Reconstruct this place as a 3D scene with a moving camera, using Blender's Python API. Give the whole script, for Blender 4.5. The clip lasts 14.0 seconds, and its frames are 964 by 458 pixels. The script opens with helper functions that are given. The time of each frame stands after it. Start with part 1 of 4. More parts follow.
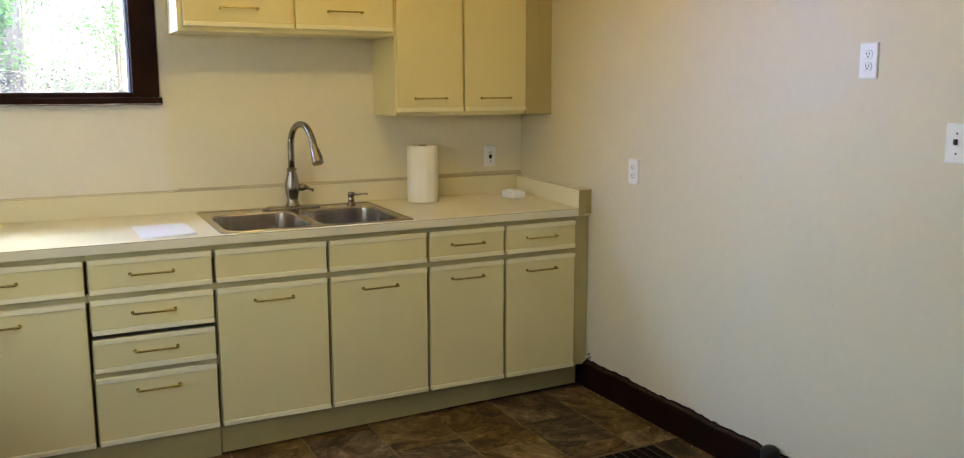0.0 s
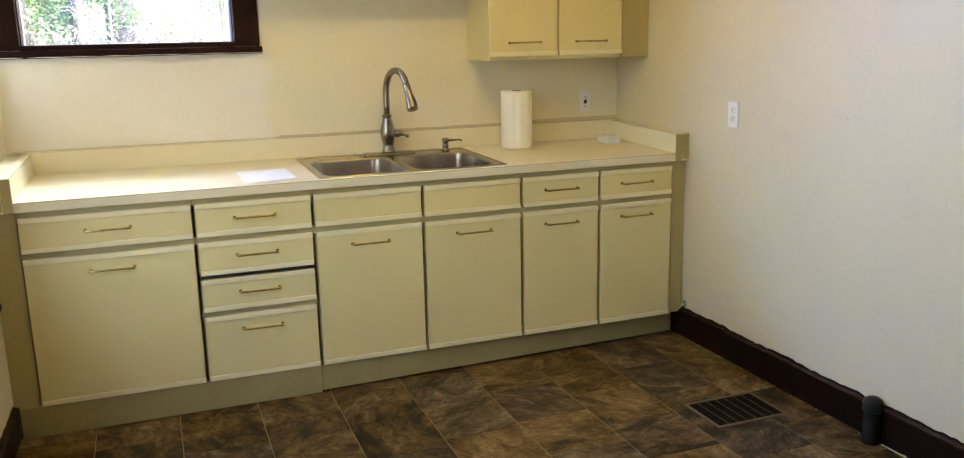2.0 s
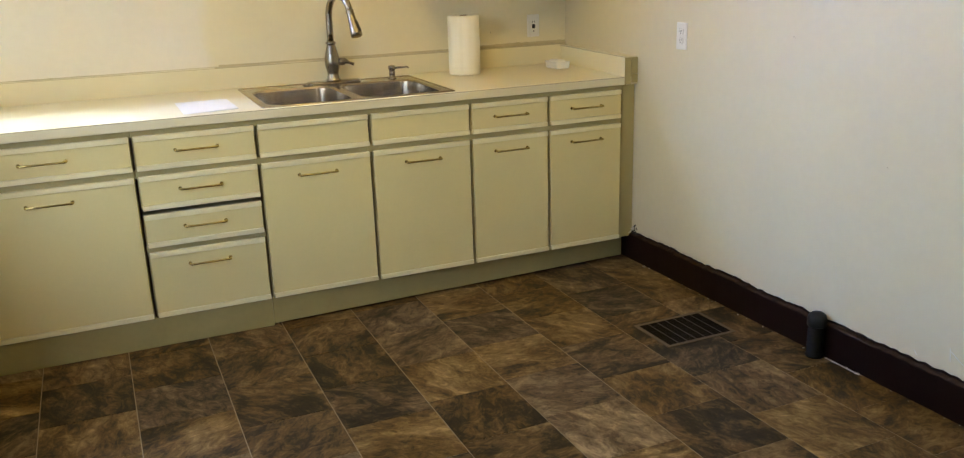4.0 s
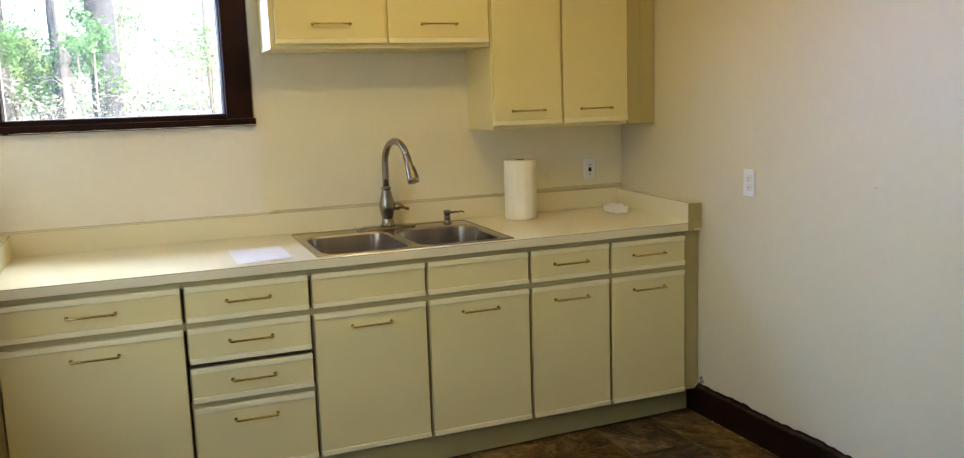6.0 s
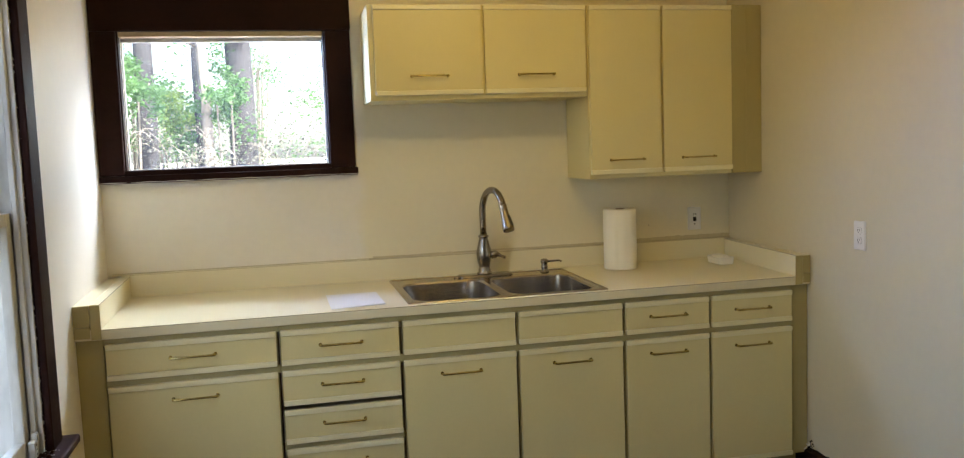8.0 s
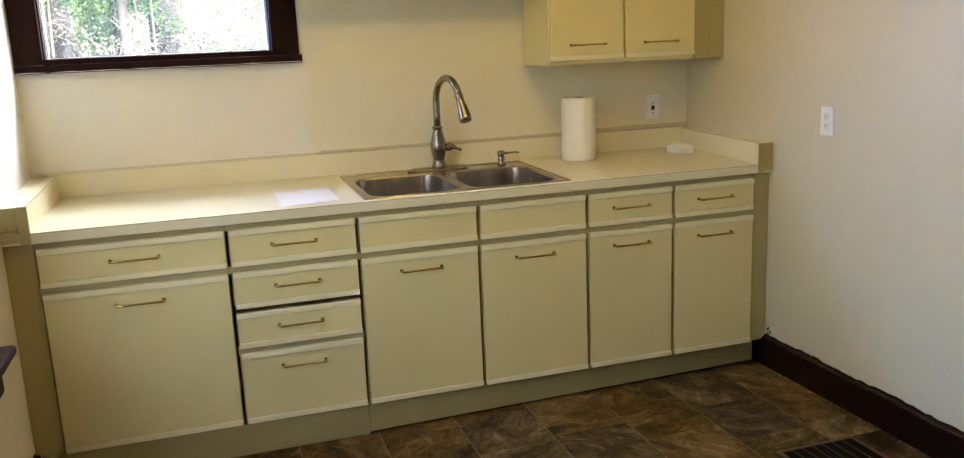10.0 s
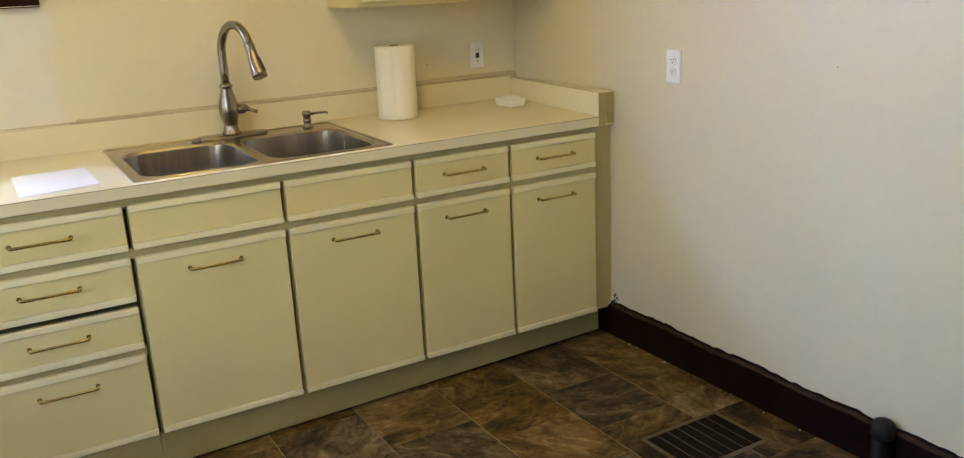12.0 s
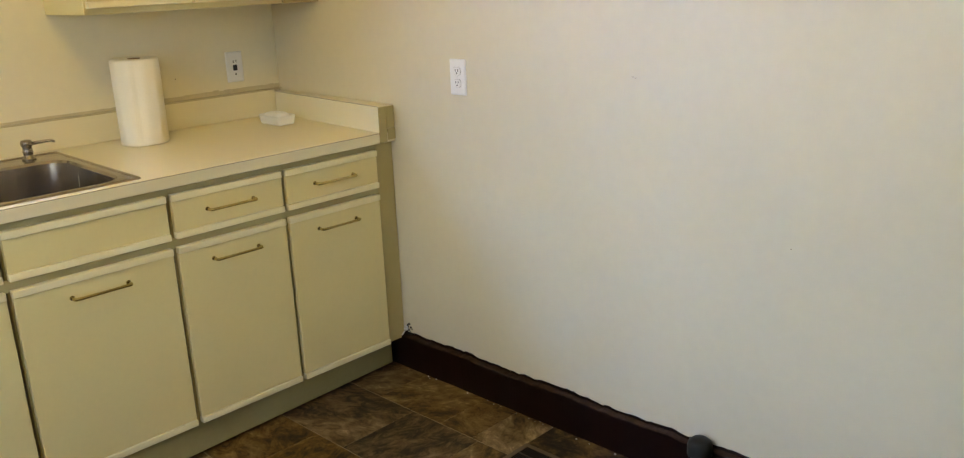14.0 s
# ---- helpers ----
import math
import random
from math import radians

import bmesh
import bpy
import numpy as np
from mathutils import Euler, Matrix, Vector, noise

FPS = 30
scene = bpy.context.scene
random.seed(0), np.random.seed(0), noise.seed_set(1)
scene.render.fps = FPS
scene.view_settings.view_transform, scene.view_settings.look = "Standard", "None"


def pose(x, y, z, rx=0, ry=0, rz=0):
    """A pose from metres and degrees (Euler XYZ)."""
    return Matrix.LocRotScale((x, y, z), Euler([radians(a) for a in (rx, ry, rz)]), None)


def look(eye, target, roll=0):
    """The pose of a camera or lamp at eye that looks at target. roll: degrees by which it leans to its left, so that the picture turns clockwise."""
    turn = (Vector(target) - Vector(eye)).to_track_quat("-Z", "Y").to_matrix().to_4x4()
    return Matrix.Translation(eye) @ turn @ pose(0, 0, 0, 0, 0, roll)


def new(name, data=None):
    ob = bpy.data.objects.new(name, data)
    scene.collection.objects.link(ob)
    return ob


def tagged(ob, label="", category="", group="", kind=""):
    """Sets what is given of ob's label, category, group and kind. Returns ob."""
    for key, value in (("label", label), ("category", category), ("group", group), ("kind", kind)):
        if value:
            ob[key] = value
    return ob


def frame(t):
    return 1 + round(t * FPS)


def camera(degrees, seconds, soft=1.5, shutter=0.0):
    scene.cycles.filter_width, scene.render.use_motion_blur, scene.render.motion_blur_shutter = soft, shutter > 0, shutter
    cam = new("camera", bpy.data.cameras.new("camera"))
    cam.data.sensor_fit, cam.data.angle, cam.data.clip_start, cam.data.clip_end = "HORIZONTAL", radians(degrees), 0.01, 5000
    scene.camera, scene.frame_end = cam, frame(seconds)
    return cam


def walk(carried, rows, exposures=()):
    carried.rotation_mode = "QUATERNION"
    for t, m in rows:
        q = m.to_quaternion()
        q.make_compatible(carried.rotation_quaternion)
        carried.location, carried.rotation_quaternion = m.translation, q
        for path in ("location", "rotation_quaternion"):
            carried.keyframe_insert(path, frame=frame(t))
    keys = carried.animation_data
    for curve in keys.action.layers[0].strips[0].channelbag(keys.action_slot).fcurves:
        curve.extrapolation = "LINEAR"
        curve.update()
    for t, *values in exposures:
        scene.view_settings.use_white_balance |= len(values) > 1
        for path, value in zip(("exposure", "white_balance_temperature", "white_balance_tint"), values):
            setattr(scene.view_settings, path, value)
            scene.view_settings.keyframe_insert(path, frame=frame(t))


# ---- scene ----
cam = camera(58.0, 14.0, soft=1.2)
PATH = [
    (0, (-2.427, -4.268, 1.5), (-1.529, -2.51, 1.179), -0.1),
    (0.5, (-2.427, -4.275, 1.487), (-1.582, -2.491, 1.165), -0.3),
    (1, (-2.422, -4.278, 1.48), (-1.619, -2.487, 1.098), -0.8),
    (1.5, (-2.415, -4.276, 1.475), (-1.663, -2.477, 1.034), -0.9),
    (2, (-2.418, -4.275, 1.474), (-1.731, -2.447, 1.045), -1.2),
    (2.5, (-2.421, -4.274, 1.486), (-1.736, -2.443, 1.062), -1.0),
    (3, (-2.413, -4.275, 1.447), (-1.725, -2.466, 0.943), -1.2),
    (3.2, (-2.395, -4.285, 1.436), (-1.719, -2.497, 0.848), -1.5),
    (5.3, (-2.447, -4.104, 1.47), (-1.524, -2.394, 0.996), -1.6),
    (5.5, (-2.459, -4.072, 1.484), (-1.592, -2.319, 1.065), -1.8),
    (6, (-2.42, -4.049, 1.51), (-1.692, -2.21, 1.214), -1.9),
    (6.5, (-2.341, -4.066, 1.517), (-1.774, -2.162, 1.286), -1.2),
    (7, (-2.31, -4.071, 1.512), (-1.82, -2.141, 1.325), -1.3),
    (7.2, (-2.301, -4.077, 1.523), (-1.83, -2.14, 1.36), -1.3),
    (9.3, (-2.244, -4.087, 1.48), (-1.793, -2.162, 1.173), -2.6),
    (9.5, (-2.27, -4.045, 1.46), (-1.805, -2.13, 1.122), -2.4),
    (10, (-2.339, -3.896, 1.48), (-1.752, -2.031, 1.059), -2.4),
    (10.5, (-2.363, -3.768, 1.455), (-1.732, -1.924, 1.005), -2.0),
    (11, (-2.267, -3.62, 1.443), (-1.641, -1.787, 0.945), -1.9),
    (11.5, (-2.183, -3.505, 1.457), (-1.54, -1.681, 0.945), -2.0),
    (12, (-2.157, -3.385, 1.444), (-1.199, -1.717, 0.893), -2.8),
    (12.5, (-2.178, -3.287, 1.452), (-0.91, -1.854, 0.87), -2.4),
    (13, (-2.198, -3.234, 1.444), (-0.846, -1.883, 0.856), -1.4),
    (13.5, (-2.108, -3.152, 1.452), (-0.73, -1.826, 0.865), -1.3),
    (14, (-2.019, -3.085, 1.446), (-0.643, -1.749, 0.879), -2.3),
]
EXPOSURES = [(0.0, 2.80, 6500, 9), (1.0, 2.84, 6500, 9), (2.0, 3.12, 6500, 10), (3.2, 3.15, 6550, 10), (5.3, 3.12, 6350, 8), (6.0, 2.80, 6500, 8), (6.5, 2.52, 6500, 10), (7.0, 2.46, 6500, 10), (9.6, 2.66, 6530, 11), (10.0, 2.86, 6530, 11), (10.5, 2.88, 6550, 10),
             (11.0, 3.10, 6600, 9), (12.0, 3.06, 6600, 9), (12.5, 3.14, 6600, 9), (14.0, 3.16, 6600, 9)]
walk(cam, [(t, look(eye, target, roll)) for t, eye, target, roll in PATH], EXPOSURES)

# ---- light and exposure ----
world = bpy.data.worlds.new("sky")
scene.world = world
world.use_nodes = True
wn, wl = world.node_tree.nodes, world.node_tree.links
sky = wn.new("ShaderNodeTexSky")
sky.sky_type = "NISHITA"
sky.sun_disc = False
sky.sun_elevation, sky.sun_rotation = radians(52), radians(145)
sky.dust_density = 3.0
wn["Background"].inputs["Strength"].default_value = 0.15
wl.new(sky.outputs[0], wn["Background"].inputs["Color"])

sun_data = bpy.data.lights.new("sun", "SUN")
sun_data.energy, sun_data.angle, sun_data.color = 5.0, radians(0.5), (1.0, 0.95, 0.86)
sun = new("sun", sun_data)
sun.matrix_world = look((20, -28, 44), (0, 0, 0))

FLOOR_Z, CEIL_Z = -0.02, 2.62
LEFT_X, REAR_Y, WALL_T = -3.02, -5.35, 0.16
WIN_Y0, WIN_Y1, WIN_Z0, WIN_Z1 = -3.05, -1.17, 0.62, 2.10     # opening in the left wall

WIN_YM, WIN_ZM = (WIN_Y0 + WIN_Y1) / 2, (WIN_Z0 + WIN_Z1) / 2


def sky_lamp(name, eye, target, size, watts, colour, spread=180):
    """Daylight that falls on a window from outside."""
    data = bpy.data.lights.new(name, "AREA")
    data.shape, data.size, data.size_y = "RECTANGLE", *size
    data.energy, data.color, data.spread = watts, colour, radians(spread)
    new(name, data).matrix_world = look(eye, target)


# the open sky and sunlit leaves outside the left window, the sky above the back window, and the sky to its north-west
sky_lamp("window_daylight", (-3.24, WIN_YM, WIN_ZM), (0, WIN_YM, WIN_ZM - 0.1), (WIN_Z1 - WIN_Z0 - 0.1, WIN_Y1 - WIN_Y0 - 0.1), 0.68, (1.0, 0.95, 0.78))
sky_lamp("sky_over_window", (-1.5, 0.75, 2.85), (-2.6, -0.3, 1.3), (1.5, 0.7), 25.0, (0.74, 0.85, 1.0))
sky_lamp("sky_north_west", (-4.10, 1.05, 2.15), (-2.45, -0.60, 1.5), (1.3, 2.4), 56.0, (0.31, 0.465, 1.0))

# the bulb of the ceiling light that the wall switch works
LAMP = (-1.40, -1.50, 2.40)
bulb_light = bpy.data.lights.new("bulb_light", "POINT")
bulb_light.energy, bulb_light.color, bulb_light.shadow_soft_size = 2.6, (1.0, 0.705, 0.195), 0.06
new("bulb_light", bulb_light).location = LAMP


# ---- materials ----
def material(name, base, rough=0.5, metal=0.0, vary=0.06, scale=3.0, fine=60.0, bump=0.02, dist=0.002, stretch=(1, 1, 1), spec=0.5, rough_vary=0.08, per_object=0.0):
    m = bpy.data.materials.new(name)
    m.use_nodes = True
    n, l = m.node_tree.nodes, m.node_tree.links
    b = n["Principled BSDF"]
    b.inputs["Metallic"].default_value = metal
    b.inputs["Specular IOR Level"].default_value = spec
    tc = n.new("ShaderNodeTexCoord")
    mp = n.new("ShaderNodeMapping")
    mp.inputs["Scale"].default_value = stretch
    l.new(tc.outputs["Object"], mp.inputs["Vector"])
    big, small = n.new("ShaderNodeTexNoise"), n.new("ShaderNodeTexNoise")
    big.inputs["Scale"].default_value, big.inputs["Detail"].default_value = scale, 5
    small.inputs["Scale"].default_value, small.inputs["Detail"].default_value = fine, 4
    for t in (big, small):
        l.new(mp.outputs[0], t.inputs["Vector"])
    mix = n.new("ShaderNodeMath")
    mix.operation = "MULTIPLY_ADD"
    mix.inputs[1].default_value = 0.35
    l.new(small.outputs["Fac"], mix.inputs[0])
    l.new(big.outputs["Fac"], mix.inputs[2])
    ramp = n.new("ShaderNodeMapRange")
    ramp.inputs["From Min"].default_value, ramp.inputs["From Max"].default_value = 0.4, 0.95
    ramp.inputs["To Min"].default_value, ramp.inputs["To Max"].default_value = 1 - vary, 1 + vary
    l.new(mix.outputs[0], ramp.inputs["Value"])
    last = ramp.outputs[0]
    if per_object:
        info = n.new("ShaderNodeObjectInfo")
        r2 = n.new("ShaderNodeMapRange")
        r2.inputs["To Min"].default_value, r2.inputs["To Max"].default_value = 1 - per_object, 1 + per_object
        l.new(info.outputs["Random"], r2.inputs["Value"])
        mul = n.new("ShaderNodeMath")
        mul.operation = "MULTIPLY"
        l.new(last, mul.inputs[0])
        l.new(r2.outputs[0], mul.inputs[1])
        last = mul.outputs[0]
    col = n.new("ShaderNodeVectorMath")
    col.operation = "SCALE"
    col.inputs[0].default_value = base
    l.new(last, col.inputs["Scale"])
    l.new(col.outputs[0], b.inputs["Base Color"])
    rr = n.new("ShaderNodeMapRange")
    rr.inputs["To Min"].default_value, rr.inputs["To Max"].default_value = max(rough - rough_vary, 0.02), min(rough + rough_vary, 1)
    l.new(mix.outputs[0], rr.inputs["Value"])
    l.new(rr.outputs[0], b.inputs["Roughness"])
    bm_ = n.new("ShaderNodeBump")
    bm_.inputs["Strength"].default_value, bm_.inputs["Distance"].default_value = bump, dist
    l.new(mix.outputs[0], bm_.inputs["Height"])
    l.new(bm_.outputs[0], b.inputs["Normal"])
    return m


WALL = material("cream_wall_paint", (0.84, 0.75, 0.51), 0.45, vary=0.05, scale=1.3, fine=30, bump=0.05, dist=0.004)
WALL_N = material("wall_paint_of_two_coats", (0.83, 0.78, 0.66), 0.45, vary=0.05, scale=1.3, fine=30, bump=0.05, dist=0.004)


def repainted(m, edge, older):
    """To the right of an uneven upright edge the wall still has an older, yellower coat."""
    n, l = m.node_tree.nodes, m.node_tree.links
    tc, sep, ns = n.new("ShaderNodeTexCoord"), n.new("ShaderNodeSeparateXYZ"), n.new("ShaderNodeTexNoise")
    ns.inputs["Scale"].default_value = 5.0
    l.new(tc.outputs["Object"], sep.inputs[0])
    l.new(tc.outputs["Object"], ns.inputs["Vector"])
    jag, step, tint, mul = n.new("ShaderNodeMath"), n.new("ShaderNodeMapRange"), n.new("ShaderNodeMix"), n.new("ShaderNodeVectorMath")
    jag.operation, jag.inputs[1].default_value = "MULTIPLY_ADD", 0.08
    l.new(ns.outputs["Fac"], jag.inputs[0])
    l.new(sep.outputs["X"], jag.inputs[2])
    step.inputs["From Min"].default_value, step.inputs["From Max"].default_value = edge, edge + 0.05
    l.new(jag.outputs[0], step.inputs["Value"])
    tint.data_type = "RGBA"
    for socket in tint.inputs:
        if socket.name == "A" and socket.type == "RGBA":
            socket.default_value = (1, 1, 1, 1)
        if socket.name == "B" and socket.type == "RGBA":
            socket.default_value = (*older, 1)
    l.new(step.outputs[0], tint.inputs[0])
    b = n["Principled BSDF"]
    old = b.inputs["Base Color"].links[0].from_socket
    mul.operation = "MULTIPLY"
    l.new(old, mul.inputs[0])
    l.new([o for o in tint.outputs if o.type == "RGBA"][0], mul.inputs[1])
    l.new(mul.outputs[0], b.inputs["Base Color"])


# Whiter than the right wall's paint: its stronger light is put into the colour.
WALL_W = material("brightened_wall_paint", (0.83, 0.78, 0.68), 0.45, vary=0.05, scale=1.3, fine=30, bump=0.05, dist=0.004)
repainted(WALL_N, -1.87, (0.985, 0.965, 0.82))
# Darker, yellower than the other walls: this wall's light is put into its colour.
WALL_E = material("dimmed_wall_paint", (0.675, 0.605, 0.42), 0.45, vary=0.05, scale=1.3, fine=30, bump=0.05, dist=0.004)
CEIL = material("ceiling_paint", (0.78, 0.74, 0.63), 0.7, vary=0.04, scale=1.0, fine=40, bump=0.2)
CABINET = material("cream_cabinet_paint", (0.77, 0.665, 0.325), 0.38, vary=0.035, scale=2.2, fine=90, bump=0.05)
# The strips' own lighter paint, brightened further by a highlight put into it.
STRIP = material("highlit_edge_strip_paint", (0.86, 0.78, 0.50), 0.36, vary=0.03, scale=4, fine=90, bump=0.04)
# Cabinet cream darkened: the shade in the gaps between fronts is in this colour.
FRAME = material("gap_shaded_frame_paint", (0.44, 0.375, 0.17), 0.45, vary=0.06, scale=3, fine=80, bump=0.05)
# Cream taken down to a dark tone: the shadow under the cabinets is painted in.
KICK = material("shadowed_kick_paint", (0.36, 0.305, 0.125), 0.5, vary=0.10, scale=5, fine=60, bump=0.08)
FILLER = material("tan_filler_strip", (0.46, 0.385, 0.165), 0.5, vary=0.06, scale=4, fine=60, bump=0.05, stretch=(1, 1, 0.2))
LAMINATE = material("cream_laminate", (0.80, 0.73, 0.50), 0.30, vary=0.02, scale=2, fine=150, bump=0.0, rough_vary=0.02)
SPLASH_EDGE = material("tan_splash_edge", (0.60, 0.52, 0.32), 0.55, vary=0.1, scale=9, fine=70, bump=0.1)
WORNEDGE = material("worn_brown_board_edge", (0.038, 0.022, 0.014), 0.7, spec=0.15, vary=0.6, scale=18, fine=90, bump=0.4, dist=0.003)
BOARD = material("red_brown_board_paint", (0.0085, 0.0024, 0.0015), 0.42, spec=0.16, vary=0.45, scale=4, fine=40, bump=0.25, dist=0.003)
DARKWOOD = material("dark_brown_painted_wood", (0.019, 0.0066, 0.0045), 0.5, spec=0.09, vary=0.35, scale=5, fine=50, bump=0.25, dist=0.003, stretch=(1, 1, 1), rough_vary=0.12)
WHITEWOOD = material("old_white_window_paint", (0.58, 0.57, 0.51), 0.55, vary=0.30, scale=9, fine=45, bump=0.6, dist=0.003, stretch=(1, 1, 0.35))
TANWOOD = material("tan_window_head", (0.55, 0.42, 0.24), 0.55, vary=0.1, scale=6, fine=40, bump=0.1)
STEEL = material("brushed_stainless_steel", (0.42, 0.37, 0.31), 0.20, metal=1.0, vary=0.04, scale=4, fine=140, bump=0.0, stretch=(0.15, 1, 1), rough_vary=0.04)
# Upright bands of reflection are drawn into the colour along the brushed lines.
BOWLSTEEL = material("reflection_streaked_bowl", (0.47, 0.42, 0.36), 0.20, metal=1.0, vary=0.38, scale=14, fine=60, bump=0.0, stretch=(1, 1, 0.04), rough_vary=0.10)
NICKEL = material("brushed_nickel", (0.30, 0.265, 0.22), 0.20, metal=1.0, vary=0.06, scale=8, fine=200, bump=0.0)
DARKMETAL = material("dark_nickel_grip", (0.03, 0.03, 0.03), 0.35, vary=0.1)
BRASS = material("antique_brass", (0.53, 0.43, 0.17), 0.22, metal=1.0, vary=0.18, scale=20, fine=150, bump=0.05)
PLASTIC = material("white_outlet_plastic", (0.84, 0.83, 0.80), 0.32, vary=0.03, scale=8, fine=80, bump=0.01)
SLOT = material("dark_socket_slot", (0.012, 0.012, 0.012), 0.6, vary=0.1)
PAPER = material("white_paper", (0.88, 0.88, 0.86), 0.8, vary=0.02, scale=6, fine=200, bump=0.05)
TOWEL = material("paper_towel", (0.88, 0.84, 0.71), 0.95, vary=0.02, scale=8, fine=120, bump=0.5, dist=0.003, spec=0.2)
CARD = material("cardboard_core", (0.20, 0.13, 0.07), 0.9, vary=0.1)
DISH = material("white_ceramic", (0.86, 0.85, 0.80), 0.2, vary=0.02)
SOAP = material("white_soap", (0.88, 0.86, 0.80), 0.5, vary=0.03)
VENT = material("black_vent_enamel", (0.012, 0.008, 0.005), 0.6, spec=0.12, vary=0.2, scale=20, fine=90, bump=0.1)
VENTBAR = material("brown_vent_bar", (0.040, 0.028, 0.017), 0.4, vary=0.2, scale=20, fine=90, bump=0.1)
VENTRIM = material("tan_vent_rim", (0.10, 0.066, 0.033), 0.5, vary=0.3, scale=9, fine=50, bump=0.2)
PIPE = material("dark_painted_pipe", (0.003, 0.003, 0.003), 0.5, spec=0.14, vary=0.3, scale=14, fine=70, bump=0.15)
PIPECAP = material("worn_grey_pipe_cap", (0.009, 0.010, 0.0085), 0.5, spec=0.3, vary=0.4, scale=20, fine=70, bump=0.2)
CHIP = material("white_paint_chip", (0.75, 0.72, 0.66), 0.7, vary=0.1, scale=30)
SEAM = material("brown_laminate_seam", (0.20, 0.14, 0.065), 0.6, vary=0.25, scale=12)
SOCKETLINE = material("grey_socket_line", (0.30, 0.28, 0.25), 0.6, vary=0.1)
# Worn brown paint with the purple of the reflected sky mixed in.
SILLPAINT = material("worn_sky_tinted_sill_paint", (0.030, 0.012, 0.012), 0.55, spec=0.12, vary=0.35, scale=7, fine=60, bump=0.3, dist=0.003)
GROUT = material("tan_floor_joint", (0.28, 0.215, 0.135), 0.75, vary=0.2, scale=8, fine=80, bump=0.1)
BARK = material("tree_bark", (0.036, 0.036, 0.040), 0.9, vary=0.45, scale=2.5, fine=25, bump=0.8, dist=0.03, stretch=(1, 1, 0.25))
PALEBARK = material("pale_bark", (0.20, 0.18, 0.155), 0.85, vary=0.3, scale=3, fine=25, bump=0.5, dist=0.02, stretch=(1, 1, 0.4))
LEAF = material("green_leaves", (0.05, 0.105, 0.04), 0.55, vary=0.5, scale=1.2, fine=7, bump=0.0, per_object=0.15)
LIMELEAF = material("sunlit_yellow_green_leaves", (0.13, 0.19, 0.045), 0.5, vary=0.4, scale=1.2, fine=7, bump=0.0)
BRUSH = material("pale_dry_brush", (0.10, 0.105, 0.085), 0.9, vary=0.3, scale=2, fine=9, bump=0.0)
GROUND = material("dry_leaf_ground", (0.42, 0.39, 0.31), 0.95, vary=0.4, scale=0.8, fine=6, bump=0.5, dist=0.05)

GLASS = bpy.data.materials.new("window_glass")
GLASS.use_nodes = True
gb = GLASS.node_tree.nodes["Principled BSDF"]
gb.inputs["Transmission Weight"].default_value, gb.inputs["Roughness"].default_value, gb.inputs["IOR"].default_value = 1.0, 0.0, 1.02
gb.inputs["Base Color"].default_value = (1, 1, 1, 1)


def mixed(m, colour, share):
    """Adds a thin share of light that passes through scattered: a faint veil on glass, thin leaves."""
    n, l = m.node_tree.nodes, m.node_tree.links
    tr, mx = n.new("ShaderNodeBsdfTranslucent"), n.new("ShaderNodeMixShader")
    tr.inputs["Color"].default_value = (*colour, 1)
    mx.inputs[0].default_value = share
    l.new(n["Principled BSDF"].outputs[0], mx.inputs[1])
    l.new(tr.outputs[0], mx.inputs[2])
    l.new(mx.outputs[0], n["Material Output"].inputs["Surface"])


mixed(GLASS, (0.9, 0.93, 0.95), 0.010)
mixed(LEAF, (0.13, 0.30, 0.08), 0.4)
mixed(LIMELEAF, (0.24, 0.40, 0.08), 0.4)


